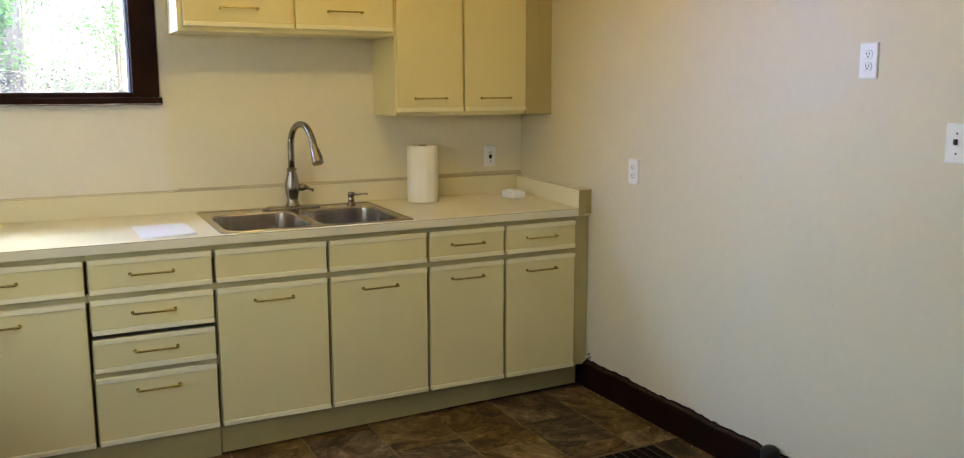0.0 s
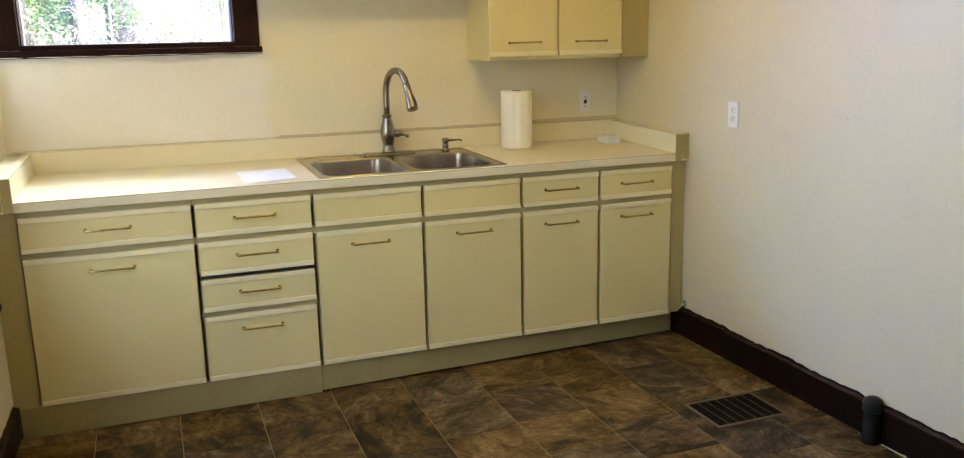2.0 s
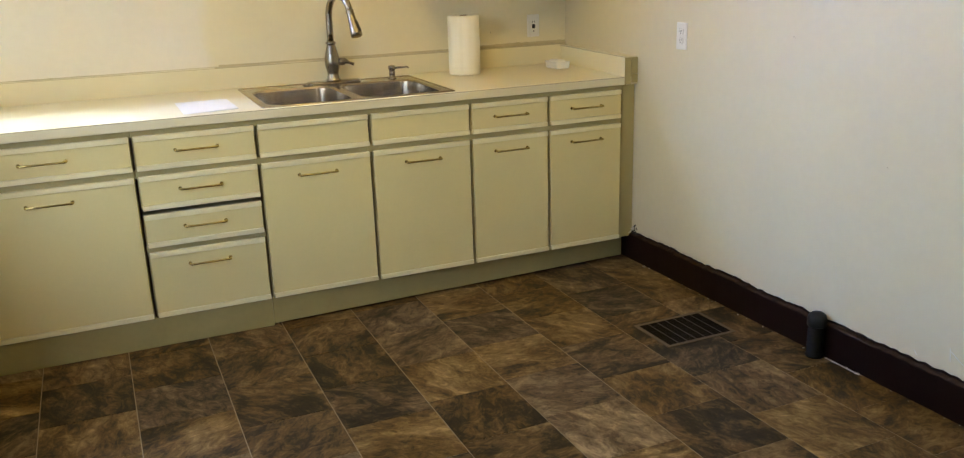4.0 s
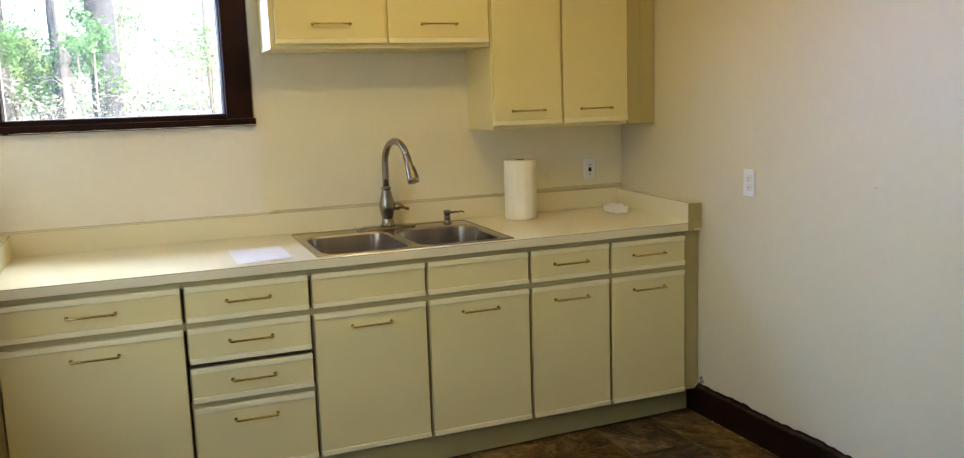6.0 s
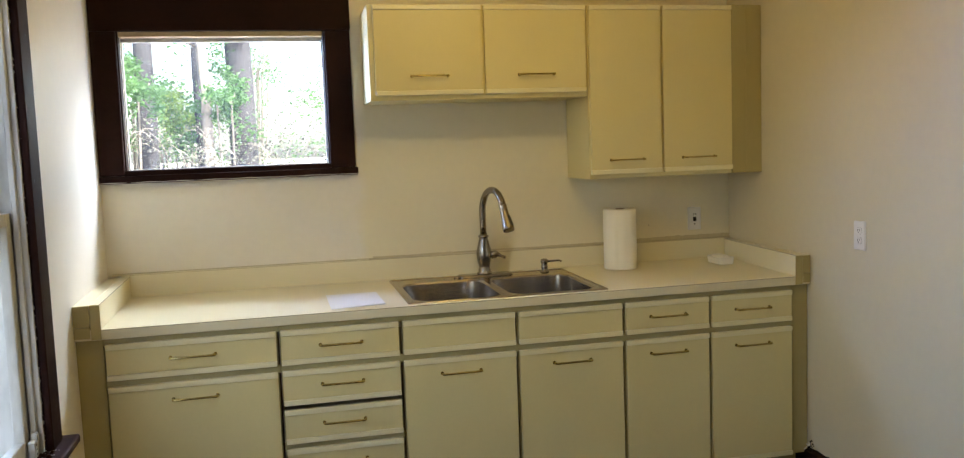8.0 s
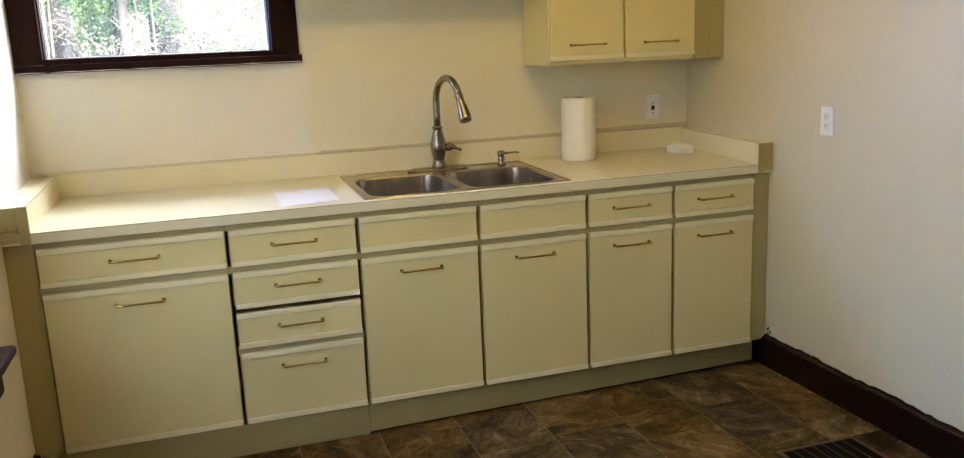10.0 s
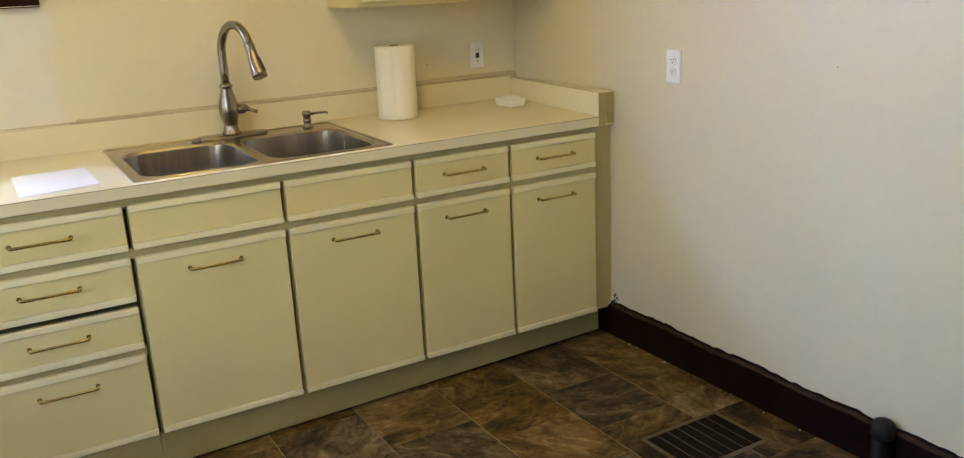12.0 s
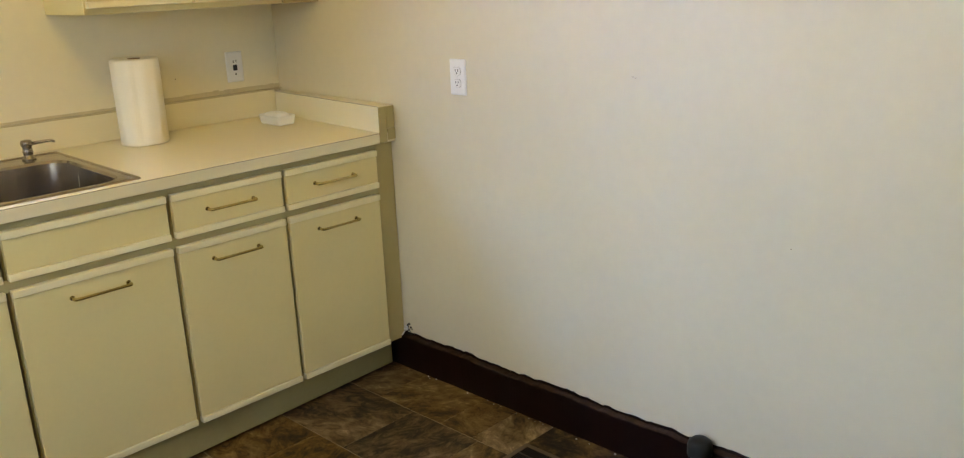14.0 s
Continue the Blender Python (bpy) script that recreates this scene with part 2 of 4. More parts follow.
def tile_material():
    """Slate-look vinyl: brown, rust and grey clouds with streaks, each tile turned and toned by its own number."""
    m = bpy.data.materials.new("slate_look_vinyl_tile")
    m.use_nodes = True
    n, l = m.node_tree.nodes, m.node_tree.links
    b = n["Principled BSDF"]
    tc, info = n.new("ShaderNodeTexCoord"), n.new("ShaderNodeObjectInfo")
    off = n.new("ShaderNodeVectorMath")
    off.operation = "SCALE"
    off.inputs[0].default_value = (37.0, 53.0, 11.0)
    l.new(info.outputs["Random"], off.inputs["Scale"])
    turn = n.new("ShaderNodeVectorRotate")
    turn.rotation_type = "Z_AXIS"
    ang = n.new("ShaderNodeMath")
    ang.operation = "MULTIPLY"
    ang.inputs[1].default_value = 17.0
    l.new(info.outputs["Random"], ang.inputs[0])
    l.new(tc.outputs["Object"], turn.inputs["Vector"])
    l.new(ang.outputs[0], turn.inputs["Angle"])
    add = n.new("ShaderNodeVectorMath")
    l.new(turn.outputs[0], add.inputs[0])
    l.new(off.outputs[0], add.inputs[1])
    st = n.new("ShaderNodeMapping")
    st.inputs["Scale"].default_value = (1.0, 1.7, 1.0)
    l.new(add.outputs[0], st.inputs["Vector"])
    cloud, streak, grain = (n.new("ShaderNodeTexNoise") for _ in range(3))
    for t, s, d, r, x in ((cloud, 4.2, 6, 0.6, 0.9), (streak, 13.0, 10, 0.78, 1.6), (grain, 90.0, 3, 0.5, 0.0)):
        t.inputs["Scale"].default_value, t.inputs["Detail"].default_value, t.inputs["Roughness"].default_value, t.inputs["Distortion"].default_value = s, d, r, x
        l.new(st.outputs[0], t.inputs["Vector"])
    ramp = n.new("ShaderNodeValToRGB")
    e = ramp.color_ramp.elements
    e[0].position, e[0].color = 0.28, (0.009, 0.006, 0.0031, 1)
    e[1].position, e[1].color = 0.80, (0.40, 0.285, 0.145, 1)
    for p, c in ((0.42, (0.032, 0.021, 0.0105, 1)), (0.54, (0.115, 0.070, 0.029, 1)), (0.66, (0.205, 0.140, 0.067, 1))):
        el = e.new(p)
        el.color = c
    mixn = n.new("ShaderNodeMath")
    mixn.operation = "MULTIPLY_ADD"
    mixn.inputs[1].default_value = 0.85
    sub = n.new("ShaderNodeMath")
    sub.operation = "MULTIPLY_ADD"
    sub.inputs[1].default_value = 0.14
    sub.inputs[2].default_value = -0.37
    l.new(info.outputs["Random"], sub.inputs[0])
    sc = n.new("ShaderNodeMath")
    sc.operation = "MULTIPLY_ADD"
    sc.inputs[1].default_value = 0.80
    l.new(cloud.outputs["Fac"], sc.inputs[0])
    l.new(sub.outputs[0], sc.inputs[2])
    l.new(streak.outputs["Fac"], mixn.inputs[0])
    l.new(sc.outputs[0], mixn.inputs[2])
    l.new(mixn.outputs[0], ramp.inputs["Fac"])
    # some tiles are greyer
    grey = n.new("ShaderNodeHueSaturation")
    sat = n.new("ShaderNodeMath")
    sat.operation = "FRACT"
    s7 = n.new("ShaderNodeMath")
    s7.operation = "MULTIPLY"
    s7.inputs[1].default_value = 7.31
    l.new(info.outputs["Random"], s7.inputs[0])
    l.new(s7.outputs[0], sat.inputs[0])
    rng = n.new("ShaderNodeMapRange")
    rng.inputs["To Min"].default_value, rng.inputs["To Max"].default_value = 0.85, 1.15
    l.new(sat.outputs[0], rng.inputs["Value"])
    l.new(rng.outputs[0], grey.inputs["Saturation"])
    l.new(ramp.outputs["Color"], grey.inputs["Color"])
    l.new(grey.outputs["Color"], b.inputs["Base Color"])
    rr = n.new("ShaderNodeMapRange")
    b.inputs["Specular IOR Level"].default_value = 0.16
    rr.inputs["To Min"].default_value, rr.inputs["To Max"].default_value = 0.42, 0.66
    l.new(streak.outputs["Fac"], rr.inputs["Value"])
    l.new(rr.outputs[0], b.inputs["Roughness"])
    hsum = n.new("ShaderNodeMath")
    hsum.operation = "MULTIPLY_ADD"
    hsum.inputs[1].default_value = 0.25
    l.new(grain.outputs["Fac"], hsum.inputs[0])
    l.new(streak.outputs["Fac"], hsum.inputs[2])
    bp = n.new("ShaderNodeBump")
    bp.inputs["Strength"].default_value, bp.inputs["Distance"].default_value = 0.25, 0.002
    l.new(hsum.outputs[0], bp.inputs["Height"])
    l.new(bp.outputs[0], b.inputs["Normal"])
    return m


TILE = tile_material()


# ---- mesh helpers ----
def add_box(bm, x0, x1, y0, y1, z0, z1, b=0.0, seg=1):
    """A box, its edges rounded by b."""
    made = bmesh.ops.create_cube(bm, size=1.0)["verts"]
    for v in made:
        v.co = Vector(((x0 + x1) / 2 + v.co.x * (x1 - x0), (y0 + y1) / 2 + v.co.y * (y1 - y0), (z0 + z1) / 2 + v.co.z * (z1 - z0)))
    if b:
        edges = list({e for v in made for e in v.link_edges})
        bmesh.ops.bevel(bm, geom=edges, offset=b, segments=seg, affect="EDGES", profile=0.5)
    return bm


def box(*a, **k):
    return add_box(bmesh.new(), *a, **k)


def add_tube(bm, pts, radii, seg=16, caps=True, closed=False):
    """A round tube along pts, with its own radius at each."""
    pts = [Vector(p) for p in pts]
    n = len(pts)
    rings, ref = [], None
    for i, p in enumerate(pts):
        if closed:
            d = pts[(i + 1) % n] - pts[i - 1]
        else:
            d = pts[min(i + 1, n - 1)] - pts[max(i - 1, 0)]
        if d.length < 1e-9:
            d = Vector((0, 0, 1))
        d.normalize()
        if ref is None:
            ref = Vector((1, 0, 0)) if abs(d.x) < 0.8 else Vector((0, 1, 0))
        u = (ref - d * ref.dot(d)).normalized()
        ref = u
        w = d.cross(u)
        r = radii[i] if isinstance(radii, (list, tuple)) else radii
        rings.append([bm.verts.new(p + (u * math.cos(2 * math.pi * k / seg) + w * math.sin(2 * math.pi * k / seg)) * r) for k in range(seg)])
    pairs = list(zip(rings, rings[1:])) + ([(rings[-1], rings[0])] if closed else [])
    for a, c in pairs:
        for k in range(seg):
            f = bm.faces.new((a[k], a[(k + 1) % seg], c[(k + 1) % seg], c[k]))
            f.smooth = True
    if caps and not closed:
        bm.faces.new(rings[0][::-1])
        bm.faces.new(rings[-1])
    return bm


def tube(*a, **k):
    return add_tube(bmesh.new(), *a, **k)


def lathe(x, y, profile, seg=24):
    """A turned shape on an upright axis: profile rows of (radius, z)."""
    return tube([(x, y, z + 1e-5 * i) for i, (r, z) in enumerate(profile)], [r for r, z in profile], seg)


def rrect(x0, x1, y0, y1, r, z, n=6):
    """A loop round a rectangle with rounded corners, counter-clockwise."""
    out = []
    for cx, cy, a0 in ((x1 - r, y1 - r, 0), (x0 + r, y1 - r, 90), (x0 + r, y0 + r, 180), (x1 - r, y0 + r, 270)):
        for k in range(n + 1):
            a = radians(a0 + 90 * k / n)
            out.append((cx + r * math.cos(a), cy + r * math.sin(a), z))
    return out


def loft(bm, loops, cap_last=False, cap_first=False, smooth=True):
    rows = [[bm.verts.new(p) for p in lp] for lp in loops]
    for a, c in zip(rows, rows[1:]):
        for k in range(len(a)):
            f = bm.faces.new((a[k], a[(k + 1) % len(a)], c[(k + 1) % len(a)], c[k]))
            f.smooth = smooth
    if cap_last:
        bm.faces.new(rows[-1])
    if cap_first:
        bm.faces.new(rows[0][::-1])
    return bm


def home(ob):
    """Where the origin of a thing or part lies in the world."""
    p = Vector((0, 0, 0))
    while ob:
        p += ob.location
        ob = ob.parent
    return p


def part(name, bm, mat, parent=None, label=""):
    """Links a bmesh, built in world places, as one mesh object under a thing or part."""
    if parent:
        bmesh.ops.translate(bm, vec=-home(parent), verts=bm.verts)
    bmesh.ops.recalc_face_normals(bm, faces=bm.faces)
    me = bpy.data.meshes.new(name)
    bm.to_mesh(me)
    bm.free()
    me.materials.append(mat)
    ob = new(name, me)
    ob.parent = parent
    if label:
        tagged(ob, label)
    return ob


def thing(name, x, y, z, label, category, group="", kind=""):
    ob = new(name)
    ob.empty_display_size = 0.05
    ob.location = (x, y, z)
    return tagged(ob, label, category, group, kind)


def whole(name, bm, mat, at, label, category, group="", kind=""):
    """A thing that is one mesh, with its origin at its base."""
    bmesh.ops.translate(bm, vec=-Vector(at), verts=bm.verts)
    ob = part(name, bm, mat)
    ob.location = at
    return tagged(ob, label, category, group, kind)


# ---- the room's shell ----
def structure(name, bm, mat, label, category):
    return tagged(part(name, bm, mat), label, category, kind="structure")


WX0, WX1, WZ0, WZ1 = -2.919, -2.018, 1.475, 2.085      # opening in the back wall

floor = structure("floor", box(LEFT_X - 0.1, 0.1, REAR_Y - 0.1, 0.1, FLOOR_Z - 0.12, FLOOR_Z - 0.0012), GROUT, "slate-look vinyl floor in brown and grey squares", "floor")
structure("ceiling", box(LEFT_X - WALL_T, WALL_T, REAR_Y - WALL_T, WALL_T, CEIL_Z, CEIL_Z + 0.12), CEIL, "plain off-white painted ceiling", "ceiling")

bm = bmesh.new()
add_box(bm, LEFT_X - WALL_T, WX0, 0, WALL_T, FLOOR_Z - 0.1, CEIL_Z)
add_box(bm, WX1, WALL_T, 0, WALL_T, FLOOR_Z - 0.1, CEIL_Z)
add_box(bm, WX0, WX1, 0, WALL_T, FLOOR_Z - 0.1, WZ0)
add_box(bm, WX0, WX1, 0, WALL_T, WZ1, CEIL_Z)
structure("wall_north", bm, WALL_N, "cream painted plaster wall behind the counter", "wall")
structure("wall_east", box(0, WALL_T, REAR_Y - WALL_T, 0, FLOOR_Z - 0.1, CEIL_Z), WALL_E, "bare painted plaster wall, its dimmer light put into the paint", "wall")
bm = bmesh.new()
add_box(bm, LEFT_X - WALL_T, LEFT_X, WIN_Y1, 0, FLOOR_Z - 0.1, CEIL_Z)
add_box(bm, LEFT_X - WALL_T, LEFT_X, REAR_Y - WALL_T, WIN_Y0, FLOOR_Z - 0.1, CEIL_Z)
add_box(bm, LEFT_X - WALL_T, LEFT_X, WIN_Y0, WIN_Y1, FLOOR_Z - 0.1, WIN_Z0)
add_box(bm, LEFT_X - WALL_T, LEFT_X, WIN_Y0, WIN_Y1, WIN_Z1, CEIL_Z)
structure("wall_west", bm, WALL_W, "off-white plaster wall with a window, its paint whitened for its light", "wall")
structure("wall_south", box(LEFT_X, 0, REAR_Y - WALL_T, REAR_Y, FLOOR_Z - 0.1, CEIL_Z), WALL, "plain cream painted wall", "wall")


def baseboard(name, along, a, b, face, out):
    """A painted board whose top edge is brushed unevenly. along: 'y' or 'x'; face: the wall's plane; out: the way into the room."""
    bm = bmesh.new()
    n = int(abs(b - a) / 0.014) + 2
    rows = []
    for i in range(n):
        s = a + (b - a) * i / (n - 1)
        w = noise.noise((s * 6.0, 1.7, 3.1)) * 0.006 + noise.noise((s * 25.0, 4.2, 0.3)) * 0.004 + noise.noise((s * 70.0, 9.2, 0.7)) * 0.003
        f = noise.noise((s * 9.0, 8.1, 2.2)) * 0.003
        top = 0.122 + w
        prof = ((0.0, FLOOR_Z - 0.01), (0.008 + f, FLOOR_Z - 0.01), (0.010 + f, FLOOR_Z + 0.006), (0.019, top - 0.018), (0.0185, top - 0.010), (0.015, top - 0.006), (0.0015, top - 0.003), (0.0, top + 0.006 + w * 0.5))
        row = []
        for d, z in prof:
            p = (face + out * d, s, z) if along == "y" else (s, face + out * d, z)
            row.append(bm.verts.new(p))
        rows.append(row)
    for r, q in zip(rows, rows[1:]):
        for k in range(len(r)):
            f = bm.faces.new((r[k], r[(k + 1) % len(r)], q[(k + 1) % len(q)], q[k]))
            f.material_index = 1 if k in (4, 5) else 0
    bm.faces.new(rows[0])
    bm.faces.new(rows[-1][::-1])
    ob = structure(name, bm, BOARD, "dark red-brown painted baseboard with a rough worn edge", "baseboard")
    ob.data.materials.append(WORNEDGE)
    return ob


baseboard("baseboard_east", "y", -0.588, REAR_Y, 0.0, -1)
baseboard("baseboard_west", "y", -0.70, REAR_Y, LEFT_X, 1)
baseboard("baseboard_south", "x", LEFT_X + 0.03, -0.03, REAR_Y, 1)


# ---- window in the back wall ----
def pane_of(parent, bm):
    p = part("pane", bm, GLASS, parent)
    p.visible_shadow = False
    return p


win = thing("window_1", -2.47, 0, 1.42, "dark brown framed fixed window looking onto woods", "window", kind="structure")
OX0, OX1, OZ0, OZ1 = -3.018, -1.906, 1.425, 2.224
part("casing", box(OX0, WX0 + 0.006, -0.022, 0.001, OZ0 + 0.035, WZ1 - 0.003, b=0.003), DARKWOOD, win)
part("casing", box(WX1 - 0.006, OX1 - 0.004, -0.022, 0.001, OZ0 + 0.035, WZ1 - 0.003, b=0.003), DARKWOOD, win)
part("casing", box(OX0, OX1, -0.025, 0.001, WZ1 - 0.002, OZ1, b=0.003), DARKWOOD, win)
part("window_sill", box(OX0, OX1 + 0.006, -0.036, 0.0, OZ0, OZ0 + 0.034, b=0.004, seg=2), DARKWOOD, win)
bm = bmesh.new()
add_box(bm, WX0, WX0 + 0.012, 0.0, 0.06, WZ0, WZ1, b=0.002)
add_box(bm, WX1 - 0.012, WX1, 0.0, 0.06, WZ0, WZ1, b=0.002)
part("window_jamb", bm, DARKWOOD, win)
part("window_stool", box(WX0 + 0.001, WX1 - 0.001, -0.018, 0.058, OZ0 + 0.034, WZ0 + 0.006, b=0.003), DARKWOOD, win)
part("window_head", box(WX0 + 0.013, WX1 - 0.013, 0.006, 0.07, WZ1 - 0.024, WZ1 - 0.001, b=0.002), TANWOOD, win, "tan unpainted wooden head strip")
bm = bmesh.new()
add_box(bm, WX0 + 0.012, WX0 + 0.018, 0.062, 0.09, WZ0 + 0.006, WZ1, b=0.002)
add_box(bm, WX1 - 0.018, WX1 - 0.012, 0.062, 0.09, WZ0 + 0.006, WZ1, b=0.002)
add_box(bm, WX0 + 0.018, WX1 - 0.018, 0.062, 0.09, WZ0 + 0.006, WZ0 + 0.010, b=0.002)
add_box(bm, WX0 + 0.018, WX1 - 0.018, 0.062, 0.09, WZ1 - 0.040, WZ1, b=0.002)
part("window_sash", bm, WHITEWOOD, win, "white painted sash")
pane_of(win, box(WX0 + 0.016, WX1 - 0.016, 0.074, 0.078, WZ0 + 0.008, WZ1 - 0.03))
bm = bmesh.new()
for i in range(40):
    x = OX0 + (OX1 - OX0) * (i + 0.5) / 40
    add_box(bm, x - 0.015, x + 0.015, -0.004, 0.0, OZ1 + 0.0005, OZ1 + 0.005 + 0.004 * noise.noise((x * 9, 0, 0)))
for i in range(60):
    x = OX0 + (OX1 + 0.006 - OX0) * (i + 0.5) / 60
    q = 0.0024 + 0.0022 * noise.noise((x * 14, 6, 0))
    if q > 0.001:
        add_box(bm, x - 0.0094, x + 0.0094, -0.0368, -0.0345, OZ0 + 0.0035, OZ0 + 0.0035 + q)
for i in range(50):
    z = OZ0 + 0.04 + (OZ1 - OZ0 - 0.04) * (i + 0.5) / 50
    w = 0.003 + 0.004 * noise.noise((4.0, z * 17, 2.0))
    if w > 0.0008:
        add_box(bm, OX1 + 0.0005, OX1 + w, -0.005, 0.0, z - 0.0083, z + 0.0083)
part("caulk_line", bm, CHIP, win, "uneven white caulk along the frame")

# ---- window in the left wall ----
win2 = thing("window_2", LEFT_X, (WIN_Y0 + WIN_Y1) / 2, WIN_Z0, "tall double-hung window with chipped dark brown casing", "window", kind="structure")
CX = LEFT_X + 0.022
part("casing", box(LEFT_X - 0.001, CX, WIN_Y1 - 0.008, WIN_Y1 + 0.105, WIN_Z0 + 0.003, WIN_Z1 + 0.004, b=0.004, seg=2), DARKWOOD, win2)
part("casing", box(LEFT_X - 0.001, CX, WIN_Y0 - 0.105, WIN_Y0 + 0.008, WIN_Z0 + 0.003, WIN_Z1 + 0.004, b=0.004, seg=2), DARKWOOD, win2)
part("casing", box(LEFT_X - 0.001, CX + 0.003, WIN_Y0 - 0.115, WIN_Y1 + 0.115, WIN_Z1 + 0.005, WIN_Z1 + 0.125, b=0.004, seg=2), DARKWOOD, win2)
part("window_sill", box(LEFT_X - 0.12, LEFT_X + 0.062, WIN_Y0 - 0.17, WIN_Y1 + 0.17, WIN_Z0 - 0.028, WIN_Z0 + 0.002, b=0.009, seg=3), SILLPAINT, win2, "dark brown painted sill with cracked paint")
part("apron", box(LEFT_X - 0.001, LEFT_X + 0.022, WIN_Y0 - 0.12, WIN_Y1 + 0.12, WIN_Z0 - 0.13, WIN_Z0 - 0.029, b=0.004), DARKWOOD, win2)
for y0, y1 in ((WIN_Y1 - 0.02, WIN_Y1 - 0.001), (WIN_Y0 + 0.001, WIN_Y0 + 0.02)):
    part("window_jamb", box(LEFT_X - WALL_T, LEFT_X - 0.002, y0, y1, WIN_Z0 + 0.003, WIN_Z1, b=0.002), WHITEWOOD, win2, "old white painted window jamb")
part("window_jamb", box(LEFT_X - WALL_T, LEFT_X - 0.002, WIN_Y0 + 0.02, WIN_Y1 - 0.02, WIN_Z1 - 0.02, WIN_Z1 - 0.001, b=0.002), WHITEWOOD, win2)
part("window_stop", box(LEFT_X - 0.035, LEFT_X - 0.018, WIN_Y1 - 0.036, WIN_Y1 - 0.021, WIN_Z0 + 0.003, WIN_Z1 - 0.022, b=0.003), WHITEWOOD, win2)
ZM = (WIN_Z0 + WIN_Z1) / 2
for x, z0, z1 in ((LEFT_X - 0.075, WIN_Z0 + 0.004, ZM + 0.02), (LEFT_X - 0.118, ZM - 0.02, WIN_Z1 - 0.022)):
    bm = bmesh.new()
    ya, yb = WIN_Y0 + 0.022, WIN_Y1 - 0.022
    add_box(bm, x, x + 0.034, yb - 0.05, yb, z0, z1, b=0.003)
    add_box(bm, x, x + 0.034, ya, ya + 0.05, z0, z1, b=0.003)
    add_box(bm, x, x + 0.034, ya + 0.05, yb - 0.05, z0, z0 + 0.055, b=0.003)
    add_box(bm, x, x + 0.034, ya + 0.05, yb - 0.05, z1 - 0.04, z1, b=0.003)
    sash = part("window_sash", bm, WHITEWOOD, win2, "white painted window sash")
    pane_of(sash, box(x + 0.015, x + 0.019, ya + 0.047, yb - 0.047, z0 + 0.05, z1 - 0.036))
bm = bmesh.new()
chip_rng = random.Random(9)
for k in range(16):
    y, z, q = WIN_Y1 + 0.01 + 0.09 * chip_rng.random(), WIN_Z0 + 0.1 + 1.3 * chip_rng.random(), 0.002 + 0.005 * chip_rng.random()
    add_tube(bm, [(CX - 0.0005, y, z), (CX + 0.0006, y, z)], [q, q * 0.8], 7)
part("paint_chip", bm, SLOT, win2, "dark spots where the paint has chipped")
# cracks in the sill's paint, and the ragged brush line inside the casing
bm = bmesh.new()
for x, y, heading, steps in ((LEFT_X + 0.045, WIN_Y1 - 0.06, -2.5, 9), (LEFT_X + 0.015, WIN_Y1 - 0.14, -1.9, 12), (LEFT_X + 0.035, WIN_Y1 - 0.30, -1.4, 12), (LEFT_X - 0.005, WIN_Y1 - 0.42, -1.2, 9), (LEFT_X + 0.025, WIN_Y1 - 0.60, -1.8, 10)):
    pts = []
    for k in range(steps):
        pts.append((x, y, WIN_Z0 + 0.0019))
        h = heading + chip_rng.uniform(-1.1, 1.1)
        x, y = x + 0.015 * math.cos(h), y + 0.015 * math.sin(h)
        x = max(LEFT_X - 0.03, min(LEFT_X + 0.05, x))
    add_tube(bm, pts, [0.0006] + [0.0016] * (steps - 2) + [0.0006], 5)
part("paint_crack", bm, SLOT, win2, "dark cracks in the sill paint")
bm = bmesh.new()
for k in range(120):
    z = WIN_Z0 + 0.01 + (WIN_Z1 - WIN_Z0 - 0.03) * (k + chip_rng.random()) / 120
    d = 0.001 + 0.007 * chip_rng.random() ** 2
    add_box(bm, LEFT_X - 0.004, LEFT_X + 0.0005, WIN_Y1 - 0.0085 - d, WIN_Y1 - 0.007, z, z + 0.008 + 0.012 * chip_rng.random())
for k in range(14):
    x, y, q = LEFT_X - 0.01 + 0.03 * chip_rng.random(), WIN_Y1 - 0.012 - 0.05 * chip_rng.random(), 0.004 + 0.006 * chip_rng.random()
    add_tube(bm, [(x, y, WIN_Z0 + 0.001), (x, y, WIN_Z0 + 0.002 + q)], [q, q * 0.4], 7)
part("ragged_paint", bm, DARKWOOD, win2, "ragged brown paint over the white stop")
bm = bmesh.new()
for k in range(10):
    x, y, q = LEFT_X - 0.01 + 0.05 * chip_rng.random(), WIN_Y1 + 0.01 - 0.25 * chip_rng.random() ** 2, 0.0012 + 0.0018 * chip_rng.random()
    add_tube(bm, [(x, y, WIN_Z0 + 0.0015), (x, y, WIN_Z0 + 0.003)], [q, q * 0.6], 6)
part("paint_fleck", bm, CHIP, win2, "white paint flecks on the sill")
bm = box(LEFT_X - 0.035, LEFT_X - 0.012, WIN_Y1 - 0.075, WIN_Y1 - 0.045, WIN_Z0 + 0.004, WIN_Z0 + 0.058, b=0.004)
add_box(bm, LEFT_X - 0.033, LEFT_X - 0.012, WIN_Y1 - 0.050, WIN_Y1 - 0.034, WIN_Z0 + 0.02, WIN_Z0 + 0.080, b=0.004)
latch = part("window_latch", bm, WHITEWOOD, win2, "small painted metal window latch")
